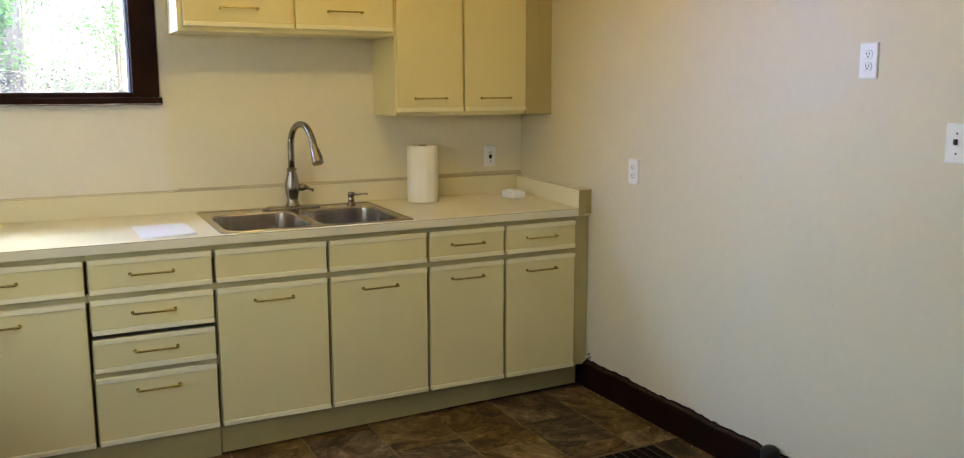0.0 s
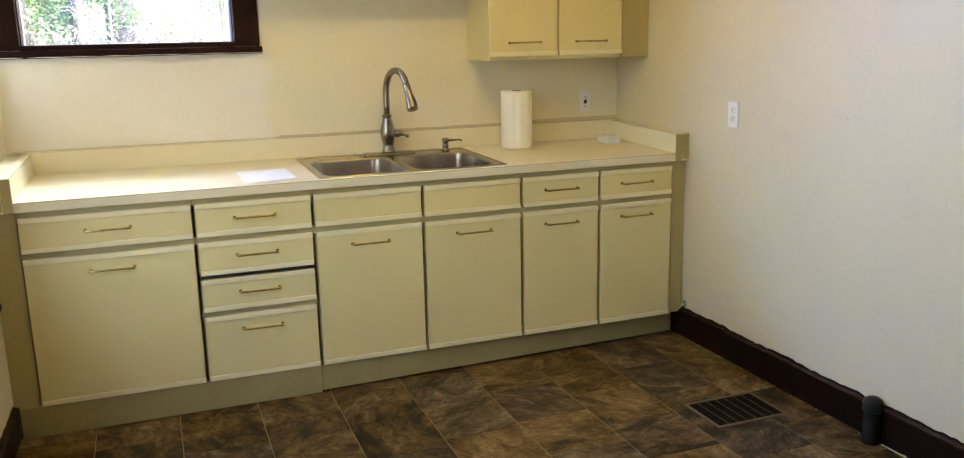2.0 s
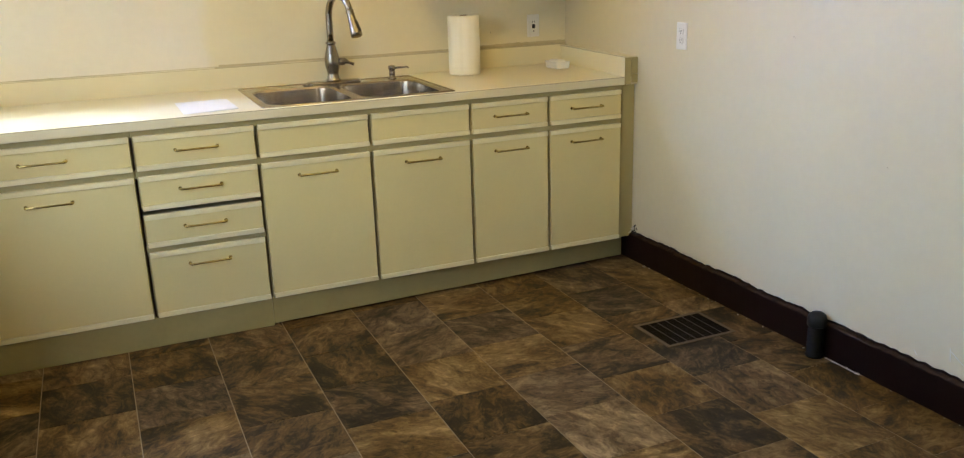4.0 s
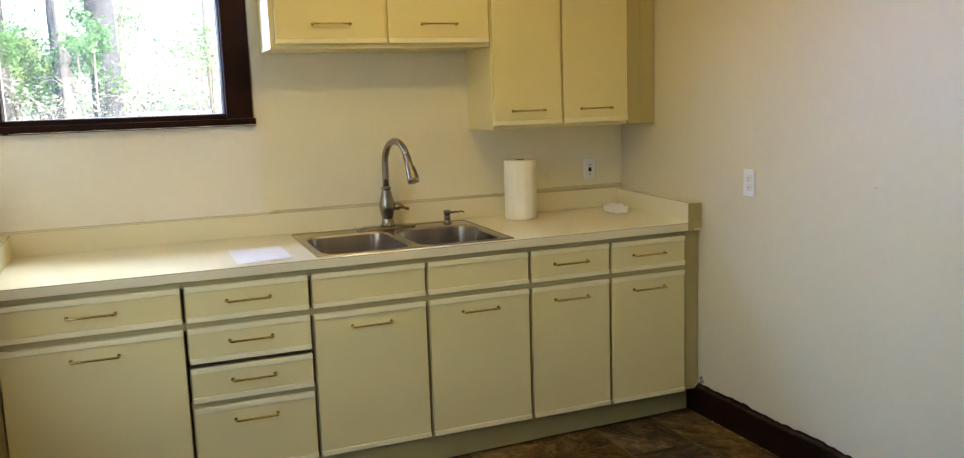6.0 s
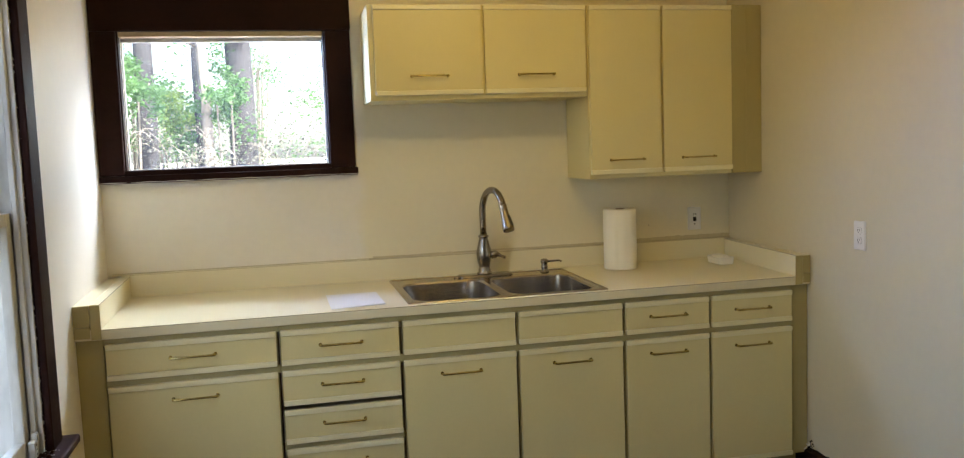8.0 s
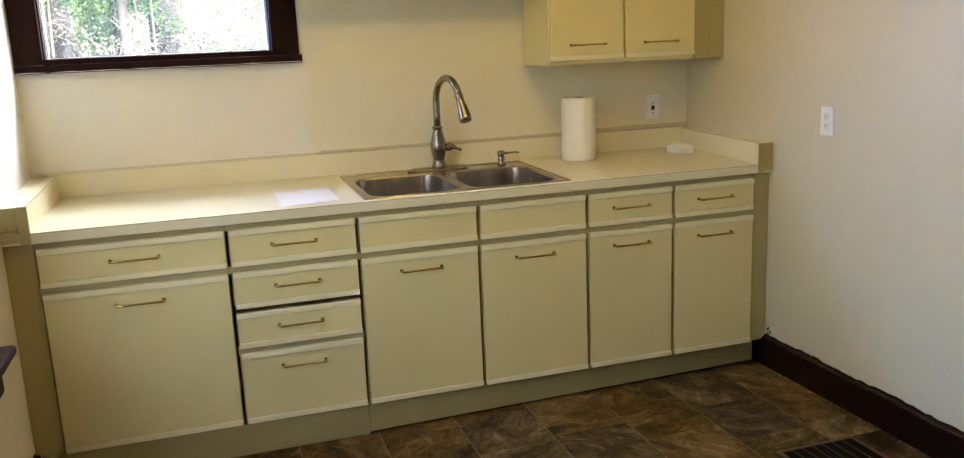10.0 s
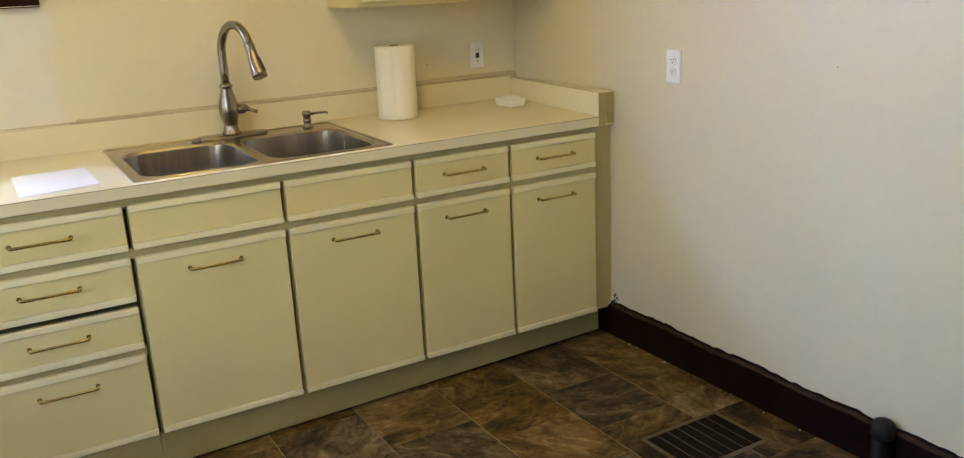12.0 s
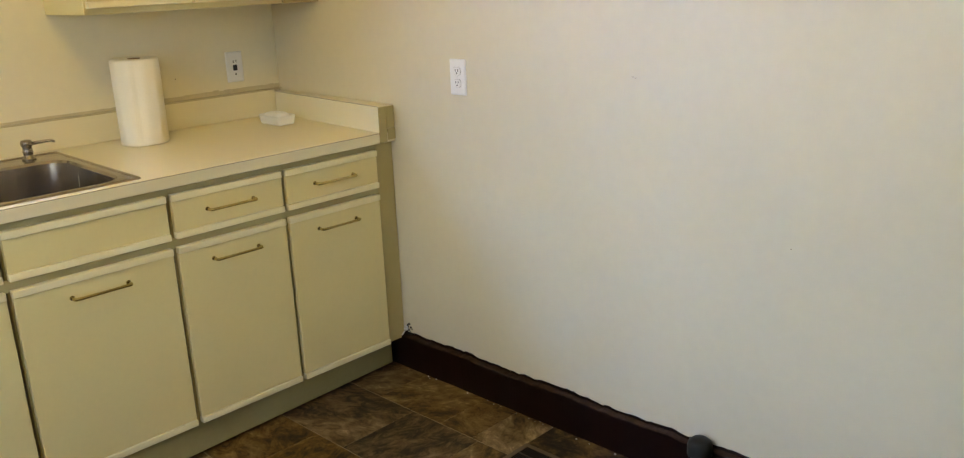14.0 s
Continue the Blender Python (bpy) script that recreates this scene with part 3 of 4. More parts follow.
for dz_ in (0.018, 0.032, 0.046):
    part("screw_hole", tube([(LEFT_X - 0.0122, WIN_Y1 - 0.064, WIN_Z0 + dz_), (LEFT_X - 0.0115, WIN_Y1 - 0.064, WIN_Z0 + dz_)], 0.0035, 8), SLOT, latch)


# ---- base cabinets ----
FACE, FRONT_T = -0.70, 0.018
BODY_Y = FACE + FRONT_T


def handle(parent, x, z, y, length=0.168):
    """A slim brass bar pull on two posts."""
    h = length / 2 - 0.004
    bend = [(-h, 0.0), (-h, -0.019), (-h + 0.002, -0.0235), (-h + 0.006, -0.0255), (-h * 0.5, -0.0262), (h * 0.5, -0.0262), (h - 0.006, -0.0255), (h - 0.002, -0.0235), (h, -0.019), (h, 0.0)]
    bm = tube([(x + dx, y + dy, z) for dx, dy in bend], [0.0050, 0.0050, 0.0050, 0.0046, 0.0040, 0.0040, 0.0046, 0.0050, 0.0050, 0.0050], 10)
    for e in (-h, h):
        add_tube(bm, [(x + e, y + 0.0005, z), (x + e, y - 0.0025, z)], [0.0072, 0.0066], 10)
    return part("handle", bm, BRASS, parent, "slim antique brass bar handle")


def front(parent, name, x0, x1, z0, z1, face, pull=None):
    """A drawer or door front with a proud strip along its top and bottom edge. pull: height of the handle's centre."""
    bm = box(x0, x1, face, face + FRONT_T - 0.001, z0 + 0.021, z1 - 0.021, b=0.0015)
    f = part(name, bm, CABINET, parent)
    for a, b_ in ((z0, z0 + 0.0205), (z1 - 0.0205, z1)):
        part("edge_strip", box(x0 - 0.0005, x1 + 0.0005, face - 0.0055, face + FRONT_T - 0.001, a, b_, b=0.0025, seg=2), STRIP, f)
    if pull:
        handle(f, (x0 + x1) / 2, pull, face)
    return f


def base_cabinet(x0, x1, label, fronts, slot=None, hollow=False):
    """fronts: rows of (name, bottom, top, height of the handle)."""
    c = thing("base_cabinet", (x0 + x1) / 2, -0.35, FLOOR_Z, label, "cabinet", "base cabinets")
    if slot:
        bm = box(x0 - 0.0045, x1 + 0.0045, BODY_Y, -0.03, 0.10, slot[0])
        add_box(bm, x0 - 0.0045, x1 + 0.0045, BODY_Y, -0.03, slot[1], 0.872)
    elif hollow:
        bm = box(x0 - 0.0045, x1 + 0.0045, BODY_Y, -0.03, 0.10, 0.695)
        add_box(bm, x0 - 0.0045, x1 + 0.0045, BODY_Y, BODY_Y + 0.012, 0.696, 0.872)
    else:
        bm = box(x0 - 0.0045, x1 + 0.0045, BODY_Y, -0.03, 0.10, 0.872)
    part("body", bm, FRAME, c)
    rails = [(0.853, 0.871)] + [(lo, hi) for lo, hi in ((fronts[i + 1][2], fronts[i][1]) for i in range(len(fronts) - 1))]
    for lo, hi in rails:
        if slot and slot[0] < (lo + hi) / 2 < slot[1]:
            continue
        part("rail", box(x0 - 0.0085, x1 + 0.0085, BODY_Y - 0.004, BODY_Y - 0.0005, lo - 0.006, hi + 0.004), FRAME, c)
    for name, z0, z1, pull in fronts:
        front(c, name, x0, x1, z0, z1, FACE, pull)
    return c


DRAWER = ("drawer", 0.716, 0.852, 0.787)
FALSE_FRONT = ("false_front", 0.716, 0.852, None)
DOOR = ("door", 0.105, 0.691, 0.628)
base_cabinet(-2.919, -2.307, "wide cream painted base cabinet with one drawer over a door", [DRAWER, DOOR])
base_cabinet(-2.289, -1.833, "cream painted stack of four drawers with brass handles", [DRAWER, ("drawer", 0.556, 0.693, 0.632), ("drawer", 0.403, 0.538, 0.478), ("drawer", 0.105, 0.381, 0.318)], slot=(0.530, 0.564))
base_cabinet(-1.816, -1.354, "cream painted sink cabinet with a blank panel over the door", [FALSE_FRONT, DOOR], hollow=True)
base_cabinet(-1.338, -0.886, "cream painted sink cabinet with a blank panel over the door", [FALSE_FRONT, DOOR], hollow=True)
base_cabinet(-0.869, -0.488, "narrow cream painted base cabinet with one drawer over a door", [DRAWER, DOOR])
base_cabinet(-0.472, -0.087, "narrow cream painted base cabinet with one drawer over a door", [DRAWER, DOOR])

for name, x0, x1 in (("filler_strip", -3.0195, -2.926), ("filler_strip", -0.080, -0.003)):
    whole(name, box(x0, x1, BODY_Y - 0.006, BODY_Y + 0.014, 0.105, 0.872, b=0.001), FILLER, ((x0 + x1) / 2, BODY_Y, 0.105), "tan painted filler strip between cabinet and wall", "trim")
whole("toe_kick", box(LEFT_X + 0.02, -1.83, -0.700, -0.68, FLOOR_Z, 0.1045, b=0.002), KICK, (-2.4, -0.69, FLOOR_Z), "cream toe-kick board under the cabinets, painted with its shadow", "toe kick")
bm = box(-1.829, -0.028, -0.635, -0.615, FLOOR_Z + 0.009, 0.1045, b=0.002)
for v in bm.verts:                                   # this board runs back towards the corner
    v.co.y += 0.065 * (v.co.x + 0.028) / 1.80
whole("toe_kick", bm, KICK, (-0.9, -0.66, FLOOR_Z), "cream toe-kick board under the cabinets, painted with its shadow", "toe kick")

# ---- countertop; it rises a little to the wall ----
COUNTER_FRONT = -0.712


def cz(y):
    return 0.914 + 0.009 * (y - COUNTER_FRONT) / 0.7


def sheared(bm):
    for v in bm.verts:
        v.co.z += cz(v.co.y) - 0.914
    return bm


SX0, SX1, SY0, SY1 = -1.780, -0.945, -0.680, -0.078
counter = thing("countertop", -1.5, -0.35, 0.874, "long cream laminate countertop with a low backsplash", "countertop")
bm = bmesh.new()
CL, CR = -3.019, -0.003
hx0, hx1, hy0, hy1 = SX0 + 0.012, SX1 - 0.012, SY0 + 0.012, SY1 - 0.012
add_box(bm, CL, CR, COUNTER_FRONT, hy0, 0.875, 0.914, b=0.003, seg=2)
add_box(bm, CL, CR, hy1, -0.001, 0.875, 0.914)
add_box(bm, CL, hx0, hy0 - 0.004, hy1, 0.875, 0.9139)
add_box(bm, hx1, CR, hy0 - 0.004, hy1, 0.875, 0.9139)
part("slab", sheared(bm), LAMINATE, counter)
SPL = 1.0125
part("backsplash", sheared(box(-2.960, -0.041, -0.024, -0.0015, 0.9145, SPL, b=0.001)), LAMINATE, counter)
part("backsplash_edge", sheared(box(-2.998, -1.871, -0.0237, -0.0015, SPL + 0.0005, SPL + 0.0035)), LAMINATE, counter, "backsplash edge painted over in cream")
part("backsplash_edge", sheared(box(-1.870, -0.003, -0.0237, -0.0015, SPL + 0.0005, SPL + 0.0035)), SPLASH_EDGE, counter, "tan worn top edge of the backsplash")
bm = bmesh.new()
for i in range(120):
    x0 = -2.998 + 2.995 * i / 120
    tall = 0.0012 if x0 < -1.87 else 0.008 if x0 < -0.62 else 0.016
    add_box(bm, x0, x0 + 2.995 / 120, -0.0035, -0.0008, SPL + 0.0036, SPL + 0.0045 + tall * (1 + 0.35 * noise.noise((x0 * 5, 2, 0)) + 0.25 * noise.noise((x0 * 31, 5, 0))))
part("caulk_bead", sheared(bm), SPLASH_EDGE, counter, "tan smeared caulk above the backsplash")
part("edge_seam", sheared(box(-2.925, -0.076, -0.0246, -0.0236, SPL - 0.0008, SPL + 0.0004)), FILLER, counter)
part("edge_seam", box(-2.925, -0.076, COUNTER_FRONT - 0.0006, COUNTER_FRONT + 0.0004, 0.9105, 0.9118), SEAM, counter)
def tapered(bm, right):
    """The right-hand end pieces grow thinner towards the back corner."""
    for v in bm.verts:
        if right:
            v.co.x *= 1 - 0.46 * max(0.0, min(1.0, (v.co.y - COUNTER_FRONT) / 0.69))
    return bm


for a, b_, c_, d, inner in ((-2.960, -2.925, -3.0185, -2.9625, -2.925), (-0.076, -0.041, -0.0385, -0.003, -0.076)):
    part("side_splash", tapered(sheared(box(a, b_, COUNTER_FRONT + 0.001, -0.0245, 0.877, 1.006, b=0.001)), a > -1), LAMINATE, counter)
    part("side_filler", tapered(sheared(box(c_, d, COUNTER_FRONT + 0.003, -0.0245, 0.925, 1.005, b=0.001)), a > -1), LAMINATE, counter, "cream filler block against the wall")
    # Thin tan faces put the shade of the front ends into colour.
    part("shaded_end", box(a, b_, COUNTER_FRONT - 0.0015, COUNTER_FRONT + 0.0005, 0.877, 1.0035, b=0.0006), FILLER, counter, "tan end face, its shade painted on")
    part("shaded_end", box(c_, d, COUNTER_FRONT + 0.0005, COUNTER_FRONT + 0.0025, 0.9255, 1.0025, b=0.0006), FILLER, counter, "tan end face, its shade painted on")
    part("end_block", box(c_, d, COUNTER_FRONT - 0.0013, COUNTER_FRONT + 0.05, 0.883, 0.9235, b=0.0005), FILLER, counter, "tan end block under the filler")
    part("edge_seam", tapered(sheared(box(inner - 0.0006, inner + 0.0006, COUNTER_FRONT + 0.001, -0.0247, 1.0050, 1.0064)), a > -1), SEAM, counter)

# ---- sink ----
sink = thing("kitchen_sink", -1.356, -0.37, 0.74, "double-bowl stainless steel drop-in sink", "sink")
RIM = 0.914 + 0.002
XM = (SX0 + SX1) / 2
YB = -0.185
bm = bmesh.new()
for a, b_, ha, hb in ((SX0, XM, SX0 + 0.026, XM - 0.014), (XM, SX1, XM + 0.014, SX1 - 0.026)):
    ra = 0.0005
    loops = [rrect(a, b_, SY0, YB, ra, RIM), rrect(ha, hb, SY0 + 0.024, YB - 0.006, 0.075, RIM), rrect(ha + 0.006, hb - 0.006, SY0 + 0.030, YB - 0.012, 0.07, RIM - 0.008)]
    loft(bm, loops, smooth=False)
ring = [bm.verts.new(p) for p in ((SX0, YB, RIM), (SX1, YB, RIM), (SX1, SY1, RIM), (SX0, SY1, RIM))]
bm.faces.new(ring)
part("rim", sheared(bm), STEEL, sink)
lp = [(x, y, RIM - 0.002) for x, y, z in rrect(SX0 - 0.002, SX1 + 0.002, SY0 - 0.002, SY1 + 0.002, 0.007, 0)]
part("rolled_edge", sheared(tube(lp, 0.0055, 8, closed=True)), STEEL, sink)
for a, b_ in ((SX0 + 0.032, XM - 0.020), (XM + 0.020, SX1 - 0.032)):
    y0, y1 = SY0 + 0.030, YB - 0.012
    bm = bmesh.new()
    loft(bm, [rrect(a, b_, y0, y1, 0.07, RIM - 0.0079), rrect(a + 0.008, b_ - 0.008, y0 + 0.008, y1 - 0.008, 0.066, RIM - 0.13), rrect(a + 0.012, b_ - 0.012, y0 + 0.012, y1 - 0.012, 0.062, RIM - 0.175),
              rrect(a + 0.026, b_ - 0.026, y0 + 0.026, y1 - 0.026, 0.042, RIM - 0.198), rrect(a + 0.06, b_ - 0.06, y0 + 0.06, y1 - 0.06, 0.03, RIM - 0.206)], cap_last=True)
    bowl = part("bowl", sheared(bm), BOWLSTEEL, sink)
    cx, cy = (a + b_) / 2, (y0 + y1) / 2
    part("drain", sheared(lathe(cx, cy, [(0.045, RIM - 0.206), (0.045, RIM - 0.203), (0.038, RIM - 0.202), (0.03, RIM - 0.205), (0.008, RIM - 0.204), (0.006, RIM - 0.195)], 20)), NICKEL, bowl)

# ---- faucet ----
FX, FY = -1.338, -0.115
ZR = RIM + cz(FY) - 0.914
faucet = thing("faucet", FX, FY, ZR, "brushed nickel gooseneck pull-down kitchen faucet", "faucet")
bm = bmesh.new()
loft(bm, [rrect(FX - 0.135, FX + 0.135, FY - 0.032, FY + 0.032, 0.031, ZR - 0.001), rrect(FX - 0.135, FX + 0.135, FY - 0.032, FY + 0.032, 0.031, ZR + 0.006), rrect(FX - 0.128, FX + 0.128, FY - 0.025, FY + 0.025, 0.0245, ZR + 0.011)], cap_last=True)
part("deck_plate", bm, NICKEL, faucet)
part("faucet_body", lathe(FX, FY, [(1.14 * r_, z_) for r_, z_ in [(0.030, ZR + 0.008), (0.030, ZR + 0.018), (0.025, ZR + 0.022), (0.0255, ZR + 0.03), (0.0225, ZR + 0.036), (0.0235, ZR + 0.05), (0.029, ZR + 0.075), (0.0315, ZR + 0.1), (0.030, ZR + 0.122), (0.024, ZR + 0.15), (0.0185, ZR + 0.175), (0.0175, ZR + 0.182), (0.0215, ZR + 0.185), (0.0215, ZR + 0.191), (0.0165, ZR + 0.194), (0.0145, ZR + 0.20)]]), NICKEL, faucet)
dirv = Vector((0.24, -0.97, 0)).normalized()
R = 0.104
neck = [Vector((FX, FY, ZR + 0.195)), Vector((FX, FY, ZR + 0.24)), Vector((FX, FY, ZR + 0.28))]
top = Vector((FX, FY, ZR + 0.302)) + dirv * R
for k in range(15):
    a = radians(180 - 160 * k / 14)
    neck.append(top + dirv * R * math.cos(a) + Vector((0, 0, R * math.sin(a) * 1.02)))
part("neck", tube(neck, 0.0155, 16), NICKEL, faucet)
end = neck[-1]
dd = (neck[-1] - neck[-2]).normalized()
head = part("spray_head", tube([end - dd * 0.0052, end + dd * 0.0026, end + dd * 0.0078, end + dd * 0.0390, end + dd * 0.0975, end + dd * 0.1066, end + dd * 0.1196], [0.018, 0.0195, 0.017, 0.0185, 0.025, 0.027, 0.025], 20), NICKEL, faucet)
side = Vector((0.60, -0.80, 0)).normalized()
g0 = end + dd * 0.0468 + side * 0.0175
g1 = end + dd * 0.0936 + side * 0.0232
part("spray_button", tube([g0 - dd * 0.0052, g0, g1, g1 + dd * 0.0052], [0.004, 0.0085, 0.0095, 0.004], 10), DARKMETAL, head, "black spray toggle button")
lz = ZR + 0.098
part("lever", tube([(FX + 0.022, FY - 0.002, lz), (FX + 0.036, FY - 0.004, lz), (FX + 0.038, FY - 0.004, lz), (FX + 0.058, FY - 0.006, lz + 0.001), (FX + 0.066, FY - 0.008, lz), (FX + 0.078, FY - 0.016, lz - 0.006), (FX + 0.098, FY - 0.028, lz - 0.014)], [0.017, 0.017, 0.0185, 0.0175, 0.012, 0.0065, 0.0075], 14), NICKEL, faucet)

DX, DY = -1.045, -0.125
dz = RIM + cz(DY) - 0.914
disp = thing("soap_dispenser", DX, DY, dz, "brushed nickel soap dispenser pump on the sink deck", "soap dispenser")
part("pump_body", lathe(DX, DY, [(0.021, dz - 0.001), (0.021, dz + 0.0049), (0.015, dz + 0.0082), (0.0145, dz + 0.0197), (0.017, dz + 0.0246), (0.015, dz + 0.0295), (0.0145, dz + 0.0410), (0.018, dz + 0.0459), (0.018, dz + 0.0574), (0.014, dz + 0.0623), (0.006, dz + 0.0640)], 18), NICKEL, disp)
part("spout", tube([(DX + 0.01, DY, dz + 0.0492), (DX + 0.04, DY - 0.012, dz + 0.0525), (DX + 0.068, DY - 0.024, dz + 0.0541), (DX + 0.078, DY - 0.028, dz + 0.0492)], [0.006, 0.005, 0.0042, 0.004], 10), NICKEL, disp)
CX2, CY2 = -1.475, -0.135
cz2 = RIM + cz(CY2) - 0.914
whole("sink_hole_cap", lathe(CX2, CY2, [(0.017, cz2 - 0.001), (0.017, cz2 + 0.005), (0.012, cz2 + 0.010), (0.003, cz2 + 0.011)], 16), NICKEL, (CX2, CY2, cz2), "small round metal cap on the sink deck", "cap")

# ---- things on the counter ----
TX, TY, TR, TH = -0.672, -0.168, 0.080, 0.288
tz = cz(TY) + 0.001
roll = thing("paper_towel_roll", TX, TY, tz, "white paper towel roll standing upright on the counter", "paper towel")
bm = bmesh.new()
n = 56
outer, inner = [], []
for row, z in enumerate([tz, tz + 0.004] + [tz + TH * k / 8 for k in range(1, 8)] + [tz + TH - 0.003, tz + TH]):
    lp = []
    for k in range(n):
        a = 2 * math.pi * k / n
        w = ((a + 2.2) % (2 * math.pi)) / (2 * math.pi)
        r = TR * (0.970 + 0.045 * w) * (1 - 0.022 * abs(math.sin(5.5 * (a + 0.6)))) + 0.0012 * noise.noise((math.cos(a) * 3, math.sin(a) * 3, z * 14))
        if z in (tz, tz + TH):
            r -= 0.003
        lp.append((TX + r * math.cos(a), TY + r * math.sin(a), z))
    outer.append(lp)
core_top = [(TX + 0.021 * math.cos(2 * math.pi * k / n), TY + 0.021 * math.sin(2 * math.pi * k / n), tz + TH - 0.001) for k in range(n)]
core_in = [(x, y, tz + 0.02) for x, y, z in core_top]
loft(bm, outer + [core_top, core_in], cap_last=True, cap_first=True)
part("towel", bm, TOWEL, roll)
bm = bmesh.new()
loft(bm, [[(TX + r * math.cos(2 * math.pi * k / 24), TY + r * math.sin(2 * math.pi * k / 24), z) for k in range(24)] for r, z in ((0.0208, tz + 0.022), (0.0208, tz + TH + 0.001), (0.0190, tz + TH + 0.001), (0.0190, tz + 0.022))])
part("cardboard_core", bm, CARD, roll, "brown cardboard core")
bm = bmesh.new()
lo = [bm.verts.new((x, y, cz(y) + 0.0008)) for x, y in ((-2.090, -0.668), (-1.874, -0.645), (-1.878, -0.337), (-2.093, -0.337))]
hi = [bm.verts.new(v.co + Vector((0, 0, 0.0008))) for v in lo]
hi[1].co.z += 0.004
bm.faces.new(hi)
bm.faces.new(lo[::-1])
for k in range(4):
    bm.faces.new((lo[k], lo[(k + 1) % 4], hi[(k + 1) % 4], hi[k]))
whole("paper_sheet", bm, PAPER, (-1.98, -0.5, cz(-0.5)), "blank white sheet of paper lying on the counter", "paper")

HX, HY = -0.178, -0.235
hz = cz(HY) + 0.0012
dish = thing("soap_dish", HX, HY, hz, "small white boxy soap dish with a bar of soap", "soap dish")
bm = bmesh.new()
loft(bm, [rrect(HX - 0.034, HX + 0.034, HY - 0.060, HY + 0.060, 0.010, hz), rrect(HX - 0.037, HX + 0.037, HY - 0.064, HY + 0.064, 0.010, hz + 0.004), rrect(HX - 0.040, HX + 0.040, HY - 0.067, HY + 0.067, 0.011, hz + 0.030),
          rrect(HX - 0.042, HX + 0.042, HY - 0.069, HY + 0.069, 0.012, hz + 0.033), rrect(HX - 0.040, HX + 0.040, HY - 0.067, HY + 0.067, 0.011, hz + 0.036), rrect(HX - 0.037, HX + 0.037, HY - 0.064, HY + 0.064, 0.009, hz + 0.031),
          rrect(HX - 0.034, HX + 0.034, HY - 0.060, HY + 0.060, 0.009, hz + 0.012)], cap_last=True, cap_first=True, smooth=False)
part("tray", bm, DISH, dish)
bm = bmesh.new()
loft(bm, [rrect(HX - 0.026, HX + 0.026, HY - 0.040, HY + 0.046, 0.012, hz + 0.0121), rrect(HX - 0.030, HX + 0.030, HY - 0.046, HY + 0.052, 0.016, hz + 0.034), rrect(HX - 0.024, HX + 0.024, HY - 0.038, HY + 0.044, 0.014, hz + 0.043)], cap_last=True, cap_first=True)
part("soap_bar", bm, SOAP, dish, "white bar of soap")

# ---- wall cabinets ----
UFACE = -0.328


def wall_cabinet(x0, x1, z0, z1, doors, label, pull_z, left_side=False):
    c = thing("wall_cabinet", (x0 + x1) / 2, -0.16, z0, label, "cabinet", "wall cabinets")
    part("body", box(x0, x1, UFACE + FRONT_T, -0.002, z0, z1, b=0.0015), CABINET, c)
    for a, b_ in doors:
        front(c, "door", a, b_, z0 + 0.020, z1 - 0.004, UFACE, pull_z)
    return c


UTOP = 2.150
wall_cabinet(-1.858, -0.8745, 1.742, UTOP, [(-1.835, -1.364), (-1.351, -0.884)], "short cream wall cabinet with two doors above the sink", 1.843)
wall_cabinet(-0.872, -0.0845, 1.364, UTOP, [(-0.866, -0.520), (-0.508, -0.160)], "tall cream wall cabinet with two doors in the corner", 1.448)
whole("filler_strip", box(-0.084, -0.002, UFACE + FRONT_T - 0.012, -0.002, 1.364, UTOP, b=0.0015), FILLER, (-0.05, -0.16, 1.364), "tan painted filler panel between wall cabinet and wall", "trim")
whole("filler_strip", box(-0.157, -0.0842, UFACE + FRONT_T - 0.012, UFACE + FRONT_T - 0.0005, 1.3645, UTOP - 0.0005, b=0.001), FILLER, (-0.12, -0.32, 1.3645), "tan painted filler panel between wall cabinet and wall", "trim")


# ---- outlets and switch ----
def at_wall(bm, wall, s, z):
    """Turns a plate built flat in x and z, facing -y, onto a wall: 'n' the back wall, 'e' the right wall."""
    m = Matrix.Translation((s, 0, z)) if wall == "n" else Matrix.Translation((0, s, z)) @ Matrix.Rotation(radians(-90), 4, "Z")
    bmesh.ops.transform(bm, matrix=m, verts=bm.verts)
    return bm


